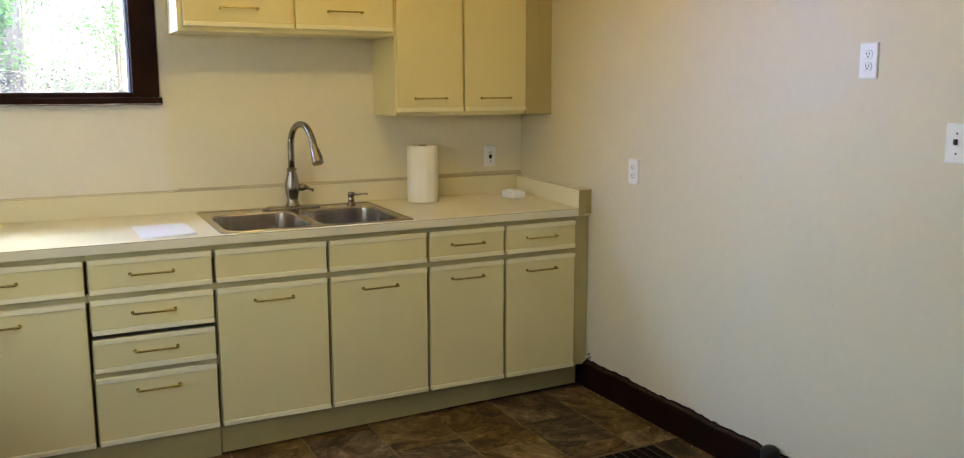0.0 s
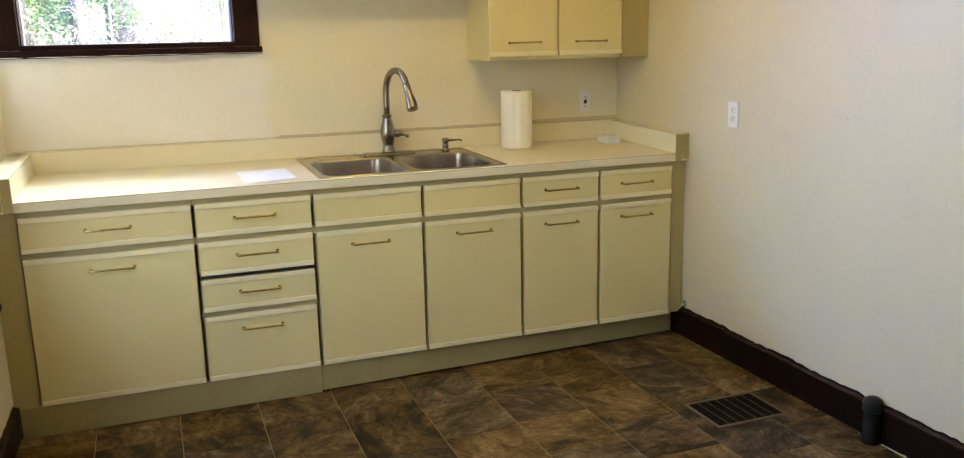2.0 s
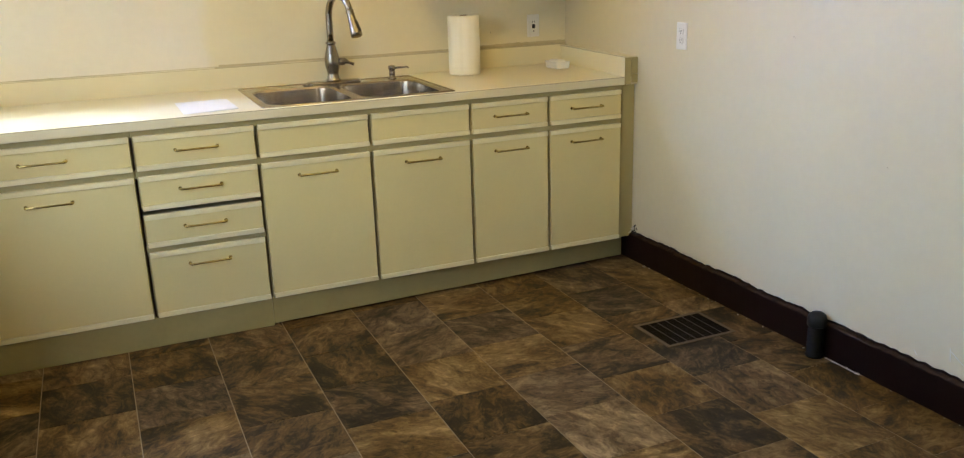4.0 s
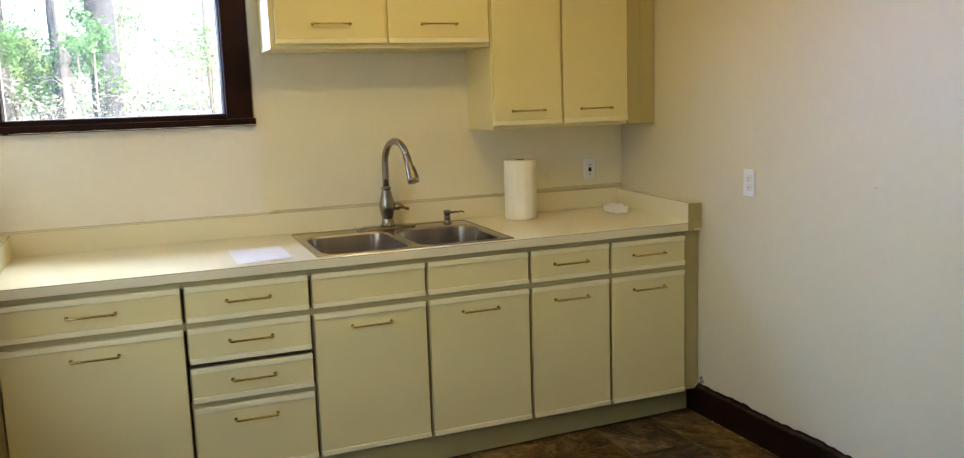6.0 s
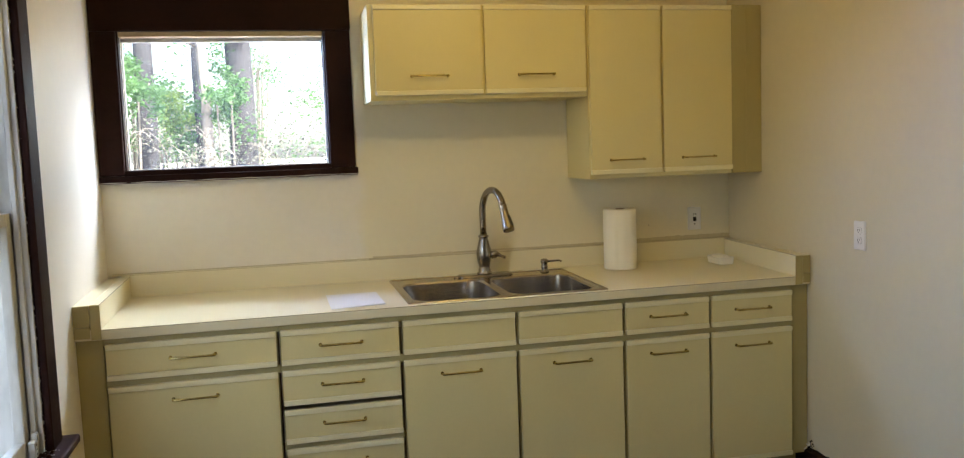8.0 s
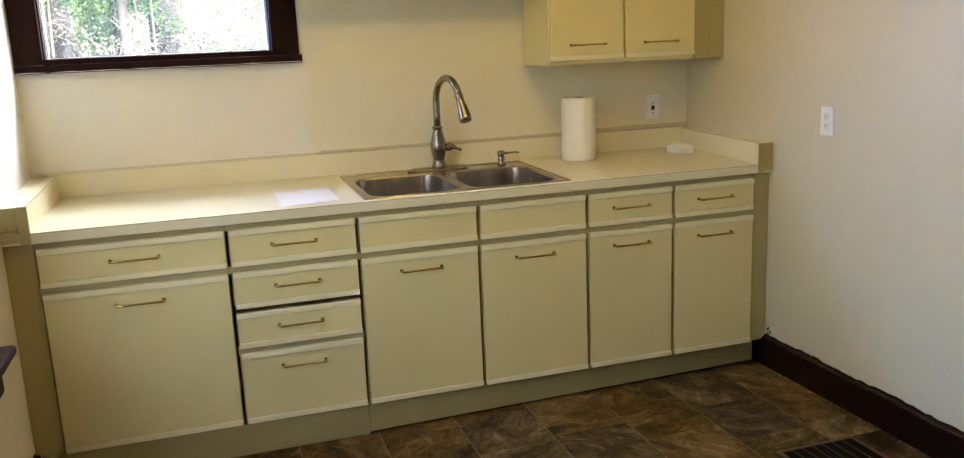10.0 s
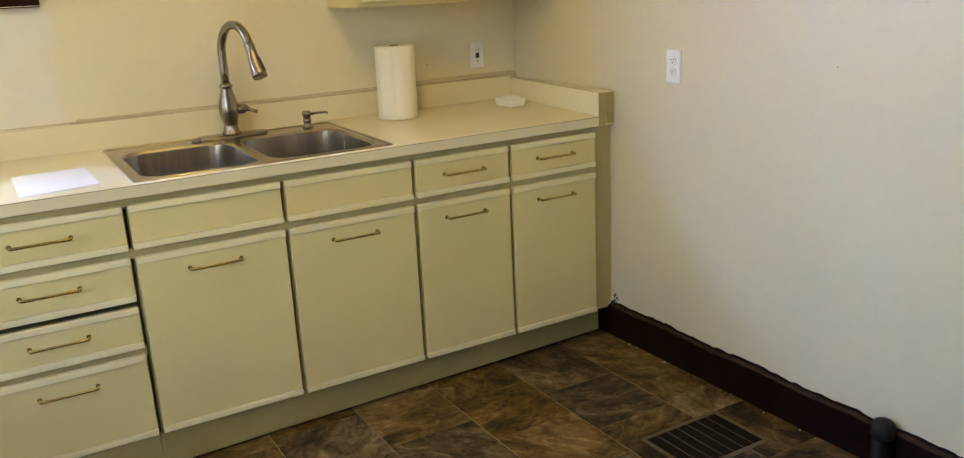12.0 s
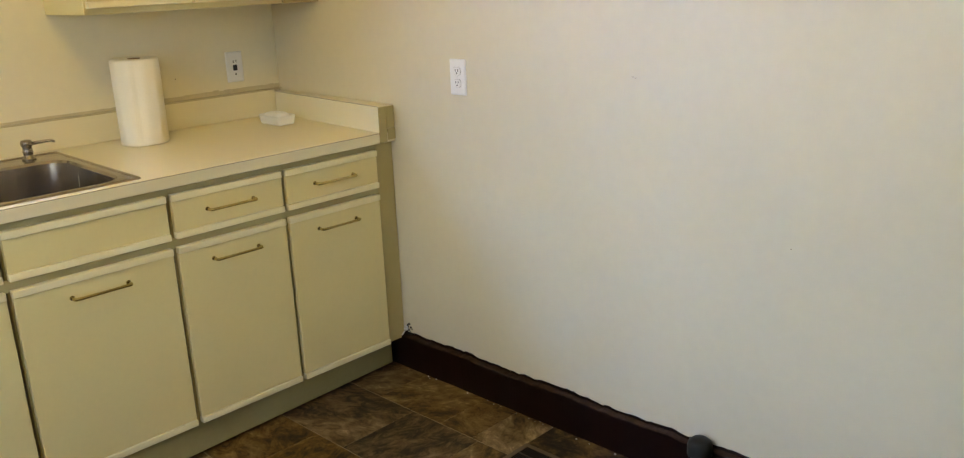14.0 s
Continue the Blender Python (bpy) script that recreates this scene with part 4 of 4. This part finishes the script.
def outlet(wall, s, z, label, size=(0.072, 0.117), single=False, tilt=0.0):
    x, y = (s, 0) if wall == "n" else (0, s)
    o = thing("wall_outlet", x, y, z - size[1] / 2, label, "outlet", "wall outlets")
    w, h = size[0] / 2, size[1] / 2
    bm = bmesh.new()
    f = lambda x0, x1, z0, z1, yy, r: [(px, yy, pz) for px, pz, _ in rrect(x0, x1, z0, z1, r, 0, 4)]
    loft(bm, [f(-w, w, -h, h, 0.0, 0.004), f(-w, w, -h, h, -0.003, 0.004), f(-w + 0.004, w - 0.004, -h + 0.004, h - 0.004, -0.0065, 0.003)], cap_last=True, smooth=False)
    part("cover_plate", at_wall(bm, wall, s, z), PLASTIC, o)
    if single:
        part("socket_face", at_wall(box(-0.0165, 0.0165, -0.0073, -0.006, -0.034, 0.034, b=0.001), wall, s, z), PLASTIC, o)
        part("slot", at_wall(box(-0.010, 0.008, -0.0108, -0.0072, -0.014, 0.008, b=0.002), wall, s, z), SLOT, o, "black insert in the middle")
        for dx in (-0.006, 0.006):
            part("slot", at_wall(box(dx - 0.0013, dx + 0.0013, -0.0078, -0.0072, 0.016, 0.026), wall, s, z), SLOT, o)
        part("slot", at_wall(box(-0.003, 0.003, -0.0078, -0.0072, -0.031, -0.025), wall, s, z), SLOT, o)
        return o
    for dz_ in (-0.0195, 0.0195):
        bm = bmesh.new()
        g = lambda rr, yy: [(rr * math.cos(2 * math.pi * k / 24), yy, dz_ + max(-0.0125, min(0.0125, rr * math.sin(2 * math.pi * k / 24))) * rr / 0.0165) for k in range(24)]
        loft(bm, [g(0.0165, -0.006), g(0.0165, -0.0082), g(0.0155, -0.0088)], cap_last=True, smooth=False)
        face = part("socket_face", at_wall(bm, wall, s, z), PLASTIC, o)
        bm = bmesh.new()
        loft(bm, [g(0.0173, -0.0063), g(0.0173, -0.0068), g(0.0166, -0.0068)], smooth=False)
        part("socket_seam", at_wall(bm, wall, s, z), SOCKETLINE, face)
        for dx in (-0.0055, 0.0055):
            part("slot", at_wall(box(dx - 0.0012, dx + 0.0012, -0.0093, -0.0086, dz_ - 0.001, dz_ + 0.007), wall, s, z), SLOT, face)
        bm = bmesh.new()
        add_tube(bm, [(0, -0.0086, dz_ - 0.0065), (0, -0.0093, dz_ - 0.0065)], 0.0027, 10)
        part("slot", at_wall(bm, wall, s, z), SLOT, face)
    part("screw", at_wall(tube([(0, -0.006, 0), (0, -0.0078, 0)], 0.003, 10), wall, s, z), PLASTIC, o)
    return o


outlet("n", -0.197, 1.127, "white wall outlet with a black insert above the backsplash", single=True)
outlet("e", -1.046, 1.119, "white duplex wall outlet on the bare wall")
outlet("e", -2.282, 1.584, "white duplex wall outlet high on the bare wall")
sw = thing("light_switch", 0, -2.612, 1.275, "white light switch plate with a dark toggle", "light switch")
bm = bmesh.new()
f = lambda x0, x1, z0, z1, yy, r: [(px, yy, pz) for px, pz, _ in rrect(x0, x1, z0, z1, r, 0, 4)]
loft(bm, [f(-0.037, 0.037, -0.059, 0.059, 0.0, 0.004), f(-0.037, 0.037, -0.059, 0.059, -0.003, 0.004), f(-0.033, 0.033, -0.055, 0.055, -0.0065, 0.003)], cap_last=True, smooth=False)
part("cover_plate", at_wall(bm, "e", -2.612, 1.334), PLASTIC, sw)
part("toggle", at_wall(box(-0.0045, 0.0045, -0.018, -0.006, -0.004, 0.013, b=0.0015), "e", -2.612, 1.334), SLOT, sw, "dark toggle lever")
for dz_ in (-0.03, 0.03):
    part("screw", at_wall(tube([(0, -0.006, dz_), (0, -0.0078, dz_)], 0.003, 10), "e", -2.612, 1.334), SLOT, sw)

# ---- ceiling light ----
cl = thing("ceiling_light", LAMP[0], LAMP[1], CEIL_Z - 0.06, "plain white ceiling lampholder with a warm bulb", "ceiling light")
part("lampholder", lathe(LAMP[0], LAMP[1], [(0.065, CEIL_Z), (0.065, CEIL_Z - 0.015), (0.035, CEIL_Z - 0.03), (0.025, CEIL_Z - 0.06), (0.014, CEIL_Z - 0.061)]), PLASTIC, cl)
part("bulb", lathe(LAMP[0], LAMP[1], [(0.013, CEIL_Z - 0.061), (0.016, CEIL_Z - 0.075), (0.028, CEIL_Z - 0.092), (0.029, CEIL_Z - 0.11), (0.018, CEIL_Z - 0.125), (0.003, CEIL_Z - 0.13)]), DISH, cl)

# ---- floor grille and pipe ----
VX0, VX1, VY0, VY1 = -0.465, -0.165, -1.660, -1.447
vent = thing("floor_vent", (VX0 + VX1) / 2, (VY0 + VY1) / 2, FLOOR_Z, "black metal floor register with a tan rim", "floor vent")
bm = bmesh.new()
RW = 0.016
for a in ((VX0 - RW, VX1 + RW, VY0 - RW, VY0), (VX0 - RW, VX1 + RW, VY1, VY1 + RW), (VX0 - RW, VX0, VY0, VY1), (VX1, VX1 + RW, VY0, VY1)):
    add_box(bm, *a, FLOOR_Z, FLOOR_Z + 0.003)
part("rim", bm, VENTRIM, vent)
part("pan", box(VX0, VX1, VY0, VY1, FLOOR_Z, FLOOR_Z + 0.0008), SLOT, vent)
for k in range(27):
    y = VY0 + (VY1 - VY0) * (k + 0.5) / 27
    part("slat", box(VX0, VX1, y - 0.0017, y + 0.0017, FLOOR_Z + 0.001, FLOOR_Z + 0.0032), VENT, vent)
for k in range(1, 7):
    x = VX0 + (VX1 - VX0) * k / 7
    part("bar", box(x - 0.0022, x + 0.0022, VY0, VY1, FLOOR_Z + 0.001, FLOOR_Z + 0.0042, b=0.0006), VENTBAR, vent)

PX, PY = -0.037, -1.988
stub = thing("pipe_stub", PX, PY, FLOOR_Z, "short dark painted pipe stub with a rounded cap by the baseboard", "pipe")
part("pipe", lathe(PX, PY, [(0.034, FLOOR_Z), (0.034, FLOOR_Z + 0.010), (0.031, FLOOR_Z + 0.013), (0.031, 0.108)], 20), PIPE, stub)
part("cap", lathe(PX, PY, [(0.034, 0.104), (0.036, 0.108), (0.036, 0.132), (0.032, 0.147), (0.021, 0.156), (0.004, 0.159)], 20), PIPECAP, stub, "worn grey rounded cap")

bm = bmesh.new()
rng = random.Random(4)
for i in range(60):
    y = -0.72 - 3.2 * rng.random() ** 1.1
    x = -0.013 - 0.012 * rng.random()
    r = 0.0015 + 0.004 * rng.random() ** 3
    add_tube(bm, [(x, y, FLOOR_Z + 0.001), (x, y, FLOOR_Z + 0.001 + r * 0.8)], [r, r * 0.5], 6)
for k in range(14):
    y = -2.03 - 0.011 * k
    r = 0.004 + 0.003 * rng.random()
    add_tube(bm, [(-0.018 - 0.003 * rng.random(), y, FLOOR_Z + 0.001), (-0.018, y, FLOOR_Z + 0.004)], [r, r * 0.5], 6)
for i in range(5):
    add_tube(bm, [(-0.006 - 0.03 * rng.random(), -0.705 - 0.012 * rng.random(), 0.11 + 0.05 * rng.random()), (-0.002, -0.71, 0.135 + 0.02 * rng.random())], [0.003, 0.001], 5)
tagged(part("paint_flecks", bm, CHIP), "white paint flecks along the baseboard", "paint flecks", kind="stuff")
bm = bmesh.new()
for i in range(18):
    y, z, r = -0.703 - 0.035 * rng.random() ** 2, 0.118 + 0.045 * rng.random() ** 1.6, 0.002 + 0.004 * rng.random()
    add_tube(bm, [(0.0005, y, z), (-0.0015 - 0.002 * rng.random(), y, z + 0.003 * rng.random())], [r, r * 0.7], 6)
tagged(part("dark_smudges", bm, SLOT), "dark paint smudges in the corner above the baseboard", "paint smudges", kind="stuff")
bm = bmesh.new()
for y, z, r in ((-1.724, 1.154, 0.0016), (-1.732, 1.151, 0.0010), (-2.2, 0.75, 0.0012)):
    add_tube(bm, [(0.0005, y, z), (-0.0012, y, z)], r, 8)
add_tube(bm, [(-0.448, 0.0005, 1.105), (-0.448, -0.0012, 1.105)], 0.002, 8)
tagged(part("nail_holes", bm, CARD), "small dark nail holes in the painted wall", "nail holes", kind="stuff")

bm = bmesh.new()
for a, b_ in (((-2.515, 0.215), (-2.521, 0.170)), ((-2.521, 0.205), (-2.548, 0.188)), ((-2.548, 0.188), (-2.576, 0.172)), ((-2.385, 0.158), (-2.398, 0.142))):
    add_tube(bm, [(-0.0003, a[0], a[1]), (-0.0003, b_[0], b_[1])], 0.0011, 5)
tagged(part("wall_scratches", bm, PLASTIC), "fine pale scratches low on the painted wall", "scratches", kind="stuff")

# ---- outdoors, behind the back window ----
tagged(part("ground", box(-400, 400, 0.3, 800, -0.75, -0.6), GROUND), "sunlit leaf-strewn ground of the woods", "ground", kind="structure")


def leaves(bm, rng, centre, spread, count, size):
    for _ in range(count):
        d = Vector((rng.gauss(0, 1), rng.gauss(0, 1), rng.gauss(0, 1)))
        p = Vector(centre) + Vector((d.x * spread[0], d.y * spread[1], d.z * spread[2]))
        u = Vector((rng.uniform(-1, 1), rng.uniform(-1, 1), rng.uniform(-0.6, 0.6))).normalized()
        w = u.cross(Vector((rng.uniform(-1, 1), rng.uniform(-1, 1), rng.uniform(-1, 1)))).normalized()
        s = size * rng.uniform(0.6, 1.4)
        bm.faces.new([bm.verts.new(p + a) for a in (u * s, w * s * 0.5, -u * s, -w * s * 0.5)])


def tree(x, y, r, height, seed, mat, label, lean=0.0, clumps=(), leaf=0.027):
    rng = random.Random(seed)
    t = thing("tree", x, y, -0.6, label, "tree", "trees in the woods")
    pts = [(x + lean * k / 12 + 0.04 * noise.noise((k * 0.5, seed, 0)), y + 0.04 * noise.noise((k * 0.5, 0, seed)), -0.7 + height * k / 12) for k in range(13)]
    part("trunk", tube(pts, [r * (1.25 if k == 0 else 1.0) * (1 - 0.045 * k) for k in range(13)], 12), mat, t)
    bm = bmesh.new()
    for k in range(9):
        b0 = Vector(pts[6 + k % 6])
        a = rng.uniform(0, 6.28)
        ln = rng.uniform(0.8, 1.8)
        d = Vector((math.cos(a), math.sin(a), rng.uniform(0.1, 0.7)))
        add_tube(bm, [b0, b0 + d * ln * 0.4 + Vector((0, 0, 0.05)), b0 + d * ln], [r * 0.2, r * 0.12, r * 0.04], 6)
    part("limbs", bm, mat, t)
    bm = bmesh.new()
    for k in range(16):
        a = rng.uniform(0, 6.28)
        rad = rng.uniform(0.3, 1.9)
        leaves(bm, rng, (x + rad * math.cos(a), y + rad * math.sin(a), rng.uniform(height * 0.6, height)), (0.4, 0.4, 0.3), 140, leaf)
    for cx, cy, cz_, s, n_ in clumps:
        for _ in range(5):
            leaves(bm, rng, (cx + rng.gauss(0, s), cy + rng.gauss(0, s), cz_ + rng.gauss(0, s)), (s * 0.5, s * 0.5, s * 0.4), n_ // 2, leaf)
    part("crown", bm, LEAF, t)
    return t


tree(-3.72, 6.9, 0.14, 8, 3, BARK, "grey-barked tree with green leaves outside the window", clumps=((-3.3, 7.6, 2.3, 0.3, 160), (-4.3, 7.2, 2.6, 0.25, 120), (-3.35, 7.6, 3.0, 0.25, 90)))
tree(-3.12, 7.2, 0.10, 8, 5, BARK, "slim dark tree trunk outside the window", clumps=((-2.8, 7.0, 1.9, 0.25, 120),))
tree(-2.97, 6.6, 0.075, 7, 8, PALEBARK, "slim pale tree trunk outside the window", lean=-0.15)
tree(-2.65, 7.4, 0.20, 9, 11, BARK, "ivy-covered tree trunk outside the window", clumps=((-2.72, 7.15, 2.5, 0.14, 200), (-2.68, 7.15, 3.1, 0.14, 160)))
tree(-1.2, 10.0, 0.10, 8, 17, PALEBARK, "slim pale tree further into the woods", clumps=((-1.4, 9.8, 2.4, 0.5, 260), (-0.9, 9.8, 1.6, 0.5, 160)), leaf=0.032)


def shrub(x, y, z, s, count, seed, label, mat=LEAF, size=0.021, stems=10):
    rng = random.Random(seed)
    t = thing("shrub", x, y, -0.6, label, "shrub", "shrubs in the woods")
    bm = bmesh.new()
    for k in range(stems):
        a = rng.uniform(0, 6.28)
        add_tube(bm, [(x + 0.05 * math.cos(a), y + 0.05 * math.sin(a), -0.62), (x + s * 0.5 * math.cos(a), y + s * 0.5 * math.sin(a), z - s * 0.3), (x + s * math.cos(a), y + s * math.sin(a), z + s * rng.uniform(0, 0.8))], [0.02, 0.013, 0.004], 5)
    part("stems", bm, PALEBARK, t)
    bm = bmesh.new()
    for _ in range(14):
        leaves(bm, rng, (x + rng.gauss(0, s * 0.6), y + rng.gauss(0, s * 0.6), z + rng.gauss(0, s * 0.5)), (s * 0.22, s * 0.22, s * 0.2), count // 4, size)
    part("foliage", bm, mat, t)


shrub(-3.48, 7.9, 1.95, 0.5, 2200, 21, "leafy green shrub among the tree trunks")
shrub(-2.9, 7.9, 1.3, 0.7, 700, 22, "thin bare-stemmed shrub with sparse leaves")
shrub(-2.0, 8.0, 1.1, 0.7, 460, 23, "thin bare-stemmed shrub with sparse leaves")
shrub(-2.6, 9.0, 2.9, 0.6, 600, 25, "leafy green shrub among the tree trunks")
shrub(-1.3, 9.5, 2.2, 0.6, 350, 26, "thin bare-stemmed shrub with sparse leaves")
shrub(-4.1, 7.6, 2.4, 0.5, 500, 24, "thin bare-stemmed shrub with sparse leaves")

shrub(-3.38, 7.4, 2.05, 0.30, 1300, 31, "yellow-green sunlit shrub among the tree trunks", LIMELEAF, 0.020, 4)
shrub(-3.85, 6.3, 2.35, 0.28, 700, 32, "leafy green shrub climbing round a tree trunk", LEAF, 0.026, 2)
shrub(-2.78, 6.5, 2.2, 0.25, 500, 33, "leafy green shrub climbing round a tree trunk", LEAF, 0.026, 2)
for x, y, z, w, seed in ((-3.7, 5.9, 1.70, 0.40, 41), (-3.1, 6.0, 1.66, 0.40, 42), (-2.6, 6.1, 1.70, 0.42, 43), (-2.0, 6.4, 1.66, 0.42, 44)):
    rng = random.Random(seed)
    t = thing("brush_pile", x, y, -0.6, "pale dry brush with thin arching branches", "brush", "dry brush in the woods")
    bm = bmesh.new()
    for k in range(6):
        a, ln, up = rng.choice((-1, 1)) * rng.uniform(0.5, 1), rng.uniform(0.5, 0.9), rng.uniform(-0.05, 0.22)
        x0, y0 = x + rng.gauss(0, w * 0.5), y + rng.gauss(0, 0.2)
        add_tube(bm, [(x0 + a * ln * u, y0 + 0.1 * u, z - 0.5 + (0.5 + up) * (1 - (1.5 * u - 1) ** 2)) for u in (0, 0.2, 0.4, 0.6, 0.8, 1.0)] , [0.0045, 0.004, 0.004, 0.0035, 0.003, 0.0015], 5)
        if k % 5 == 0:
            add_tube(bm, [(x0, y0, -0.62), (x0, y0, z - 0.5)], [0.014, 0.010], 5)
    part("branches", bm, PALEBARK, t)
    bm = bmesh.new()
    for _ in range(12):
        leaves(bm, rng, (x + rng.gauss(0, w * 0.7), y + rng.gauss(0, 0.2), z - 0.2 + rng.gauss(0, 0.2)), (0.14, 0.14, 0.09), 45, 0.020)
    part("twigs", bm, BRUSH, t)

# ---- floor tiles ----
TS, JX = 0.3125, -0.235
OFF = {-1: -0.805, 0: -0.985, 1: -0.845, 2: -1.00, 3: -0.72, 4: -0.77, 5: -0.92, 6: -0.77, 7: -0.92, 8: -0.78, 9: -0.9}
shared = {}


def tile_mesh(w, d):
    key = (round(w, 3), round(d, 3))
    if key not in shared:
        me = bpy.data.meshes.new("tile")
        g, h, b_ = 0.0015, 0.0009, 0.0008
        bm = bmesh.new()
        lo = [(-w / 2 + g, -d / 2 + h, -0.003), (w / 2 - g, -d / 2 + h, -0.003), (w / 2 - g, d / 2 - h, -0.003), (-w / 2 + g, d / 2 - h, -0.003)]
        mid = [(x, y, -b_) for x, y, z in lo]
        hi = [(x - math.copysign(b_, x), y - math.copysign(b_, y), 0) for x, y, z in lo]
        loft(bm, [lo, mid, hi], cap_last=True, smooth=False)
        bmesh.ops.recalc_face_normals(bm, faces=bm.faces)
        bm.to_mesh(me)
        bm.free()
        me.materials.append(TILE)
        shared[key] = me
    return shared[key]


for k in range(-1, 9):
    x1 = min(JX - TS * k, -0.002)
    x0 = max(JX - TS * (k + 1), LEFT_X + 0.002)
    y = OFF[k]
    edges = [-0.60]
    while y > REAR_Y:
        if y < -0.63:
            edges.append(y)
            if k == -1 and abs(y + 1.1175) < 0.01:
                edges.append(y - 0.15)
        y -= TS
    edges.append(REAR_Y + 0.002)
    for ya, yb in zip(edges, edges[1:]):
        if ya - yb < 0.03:
            continue
        t = new("tile", tile_mesh(x1 - x0, ya - yb))
        t.location = ((x0 + x1) / 2, (ya + yb) / 2, FLOOR_Z)
        t.parent = floor
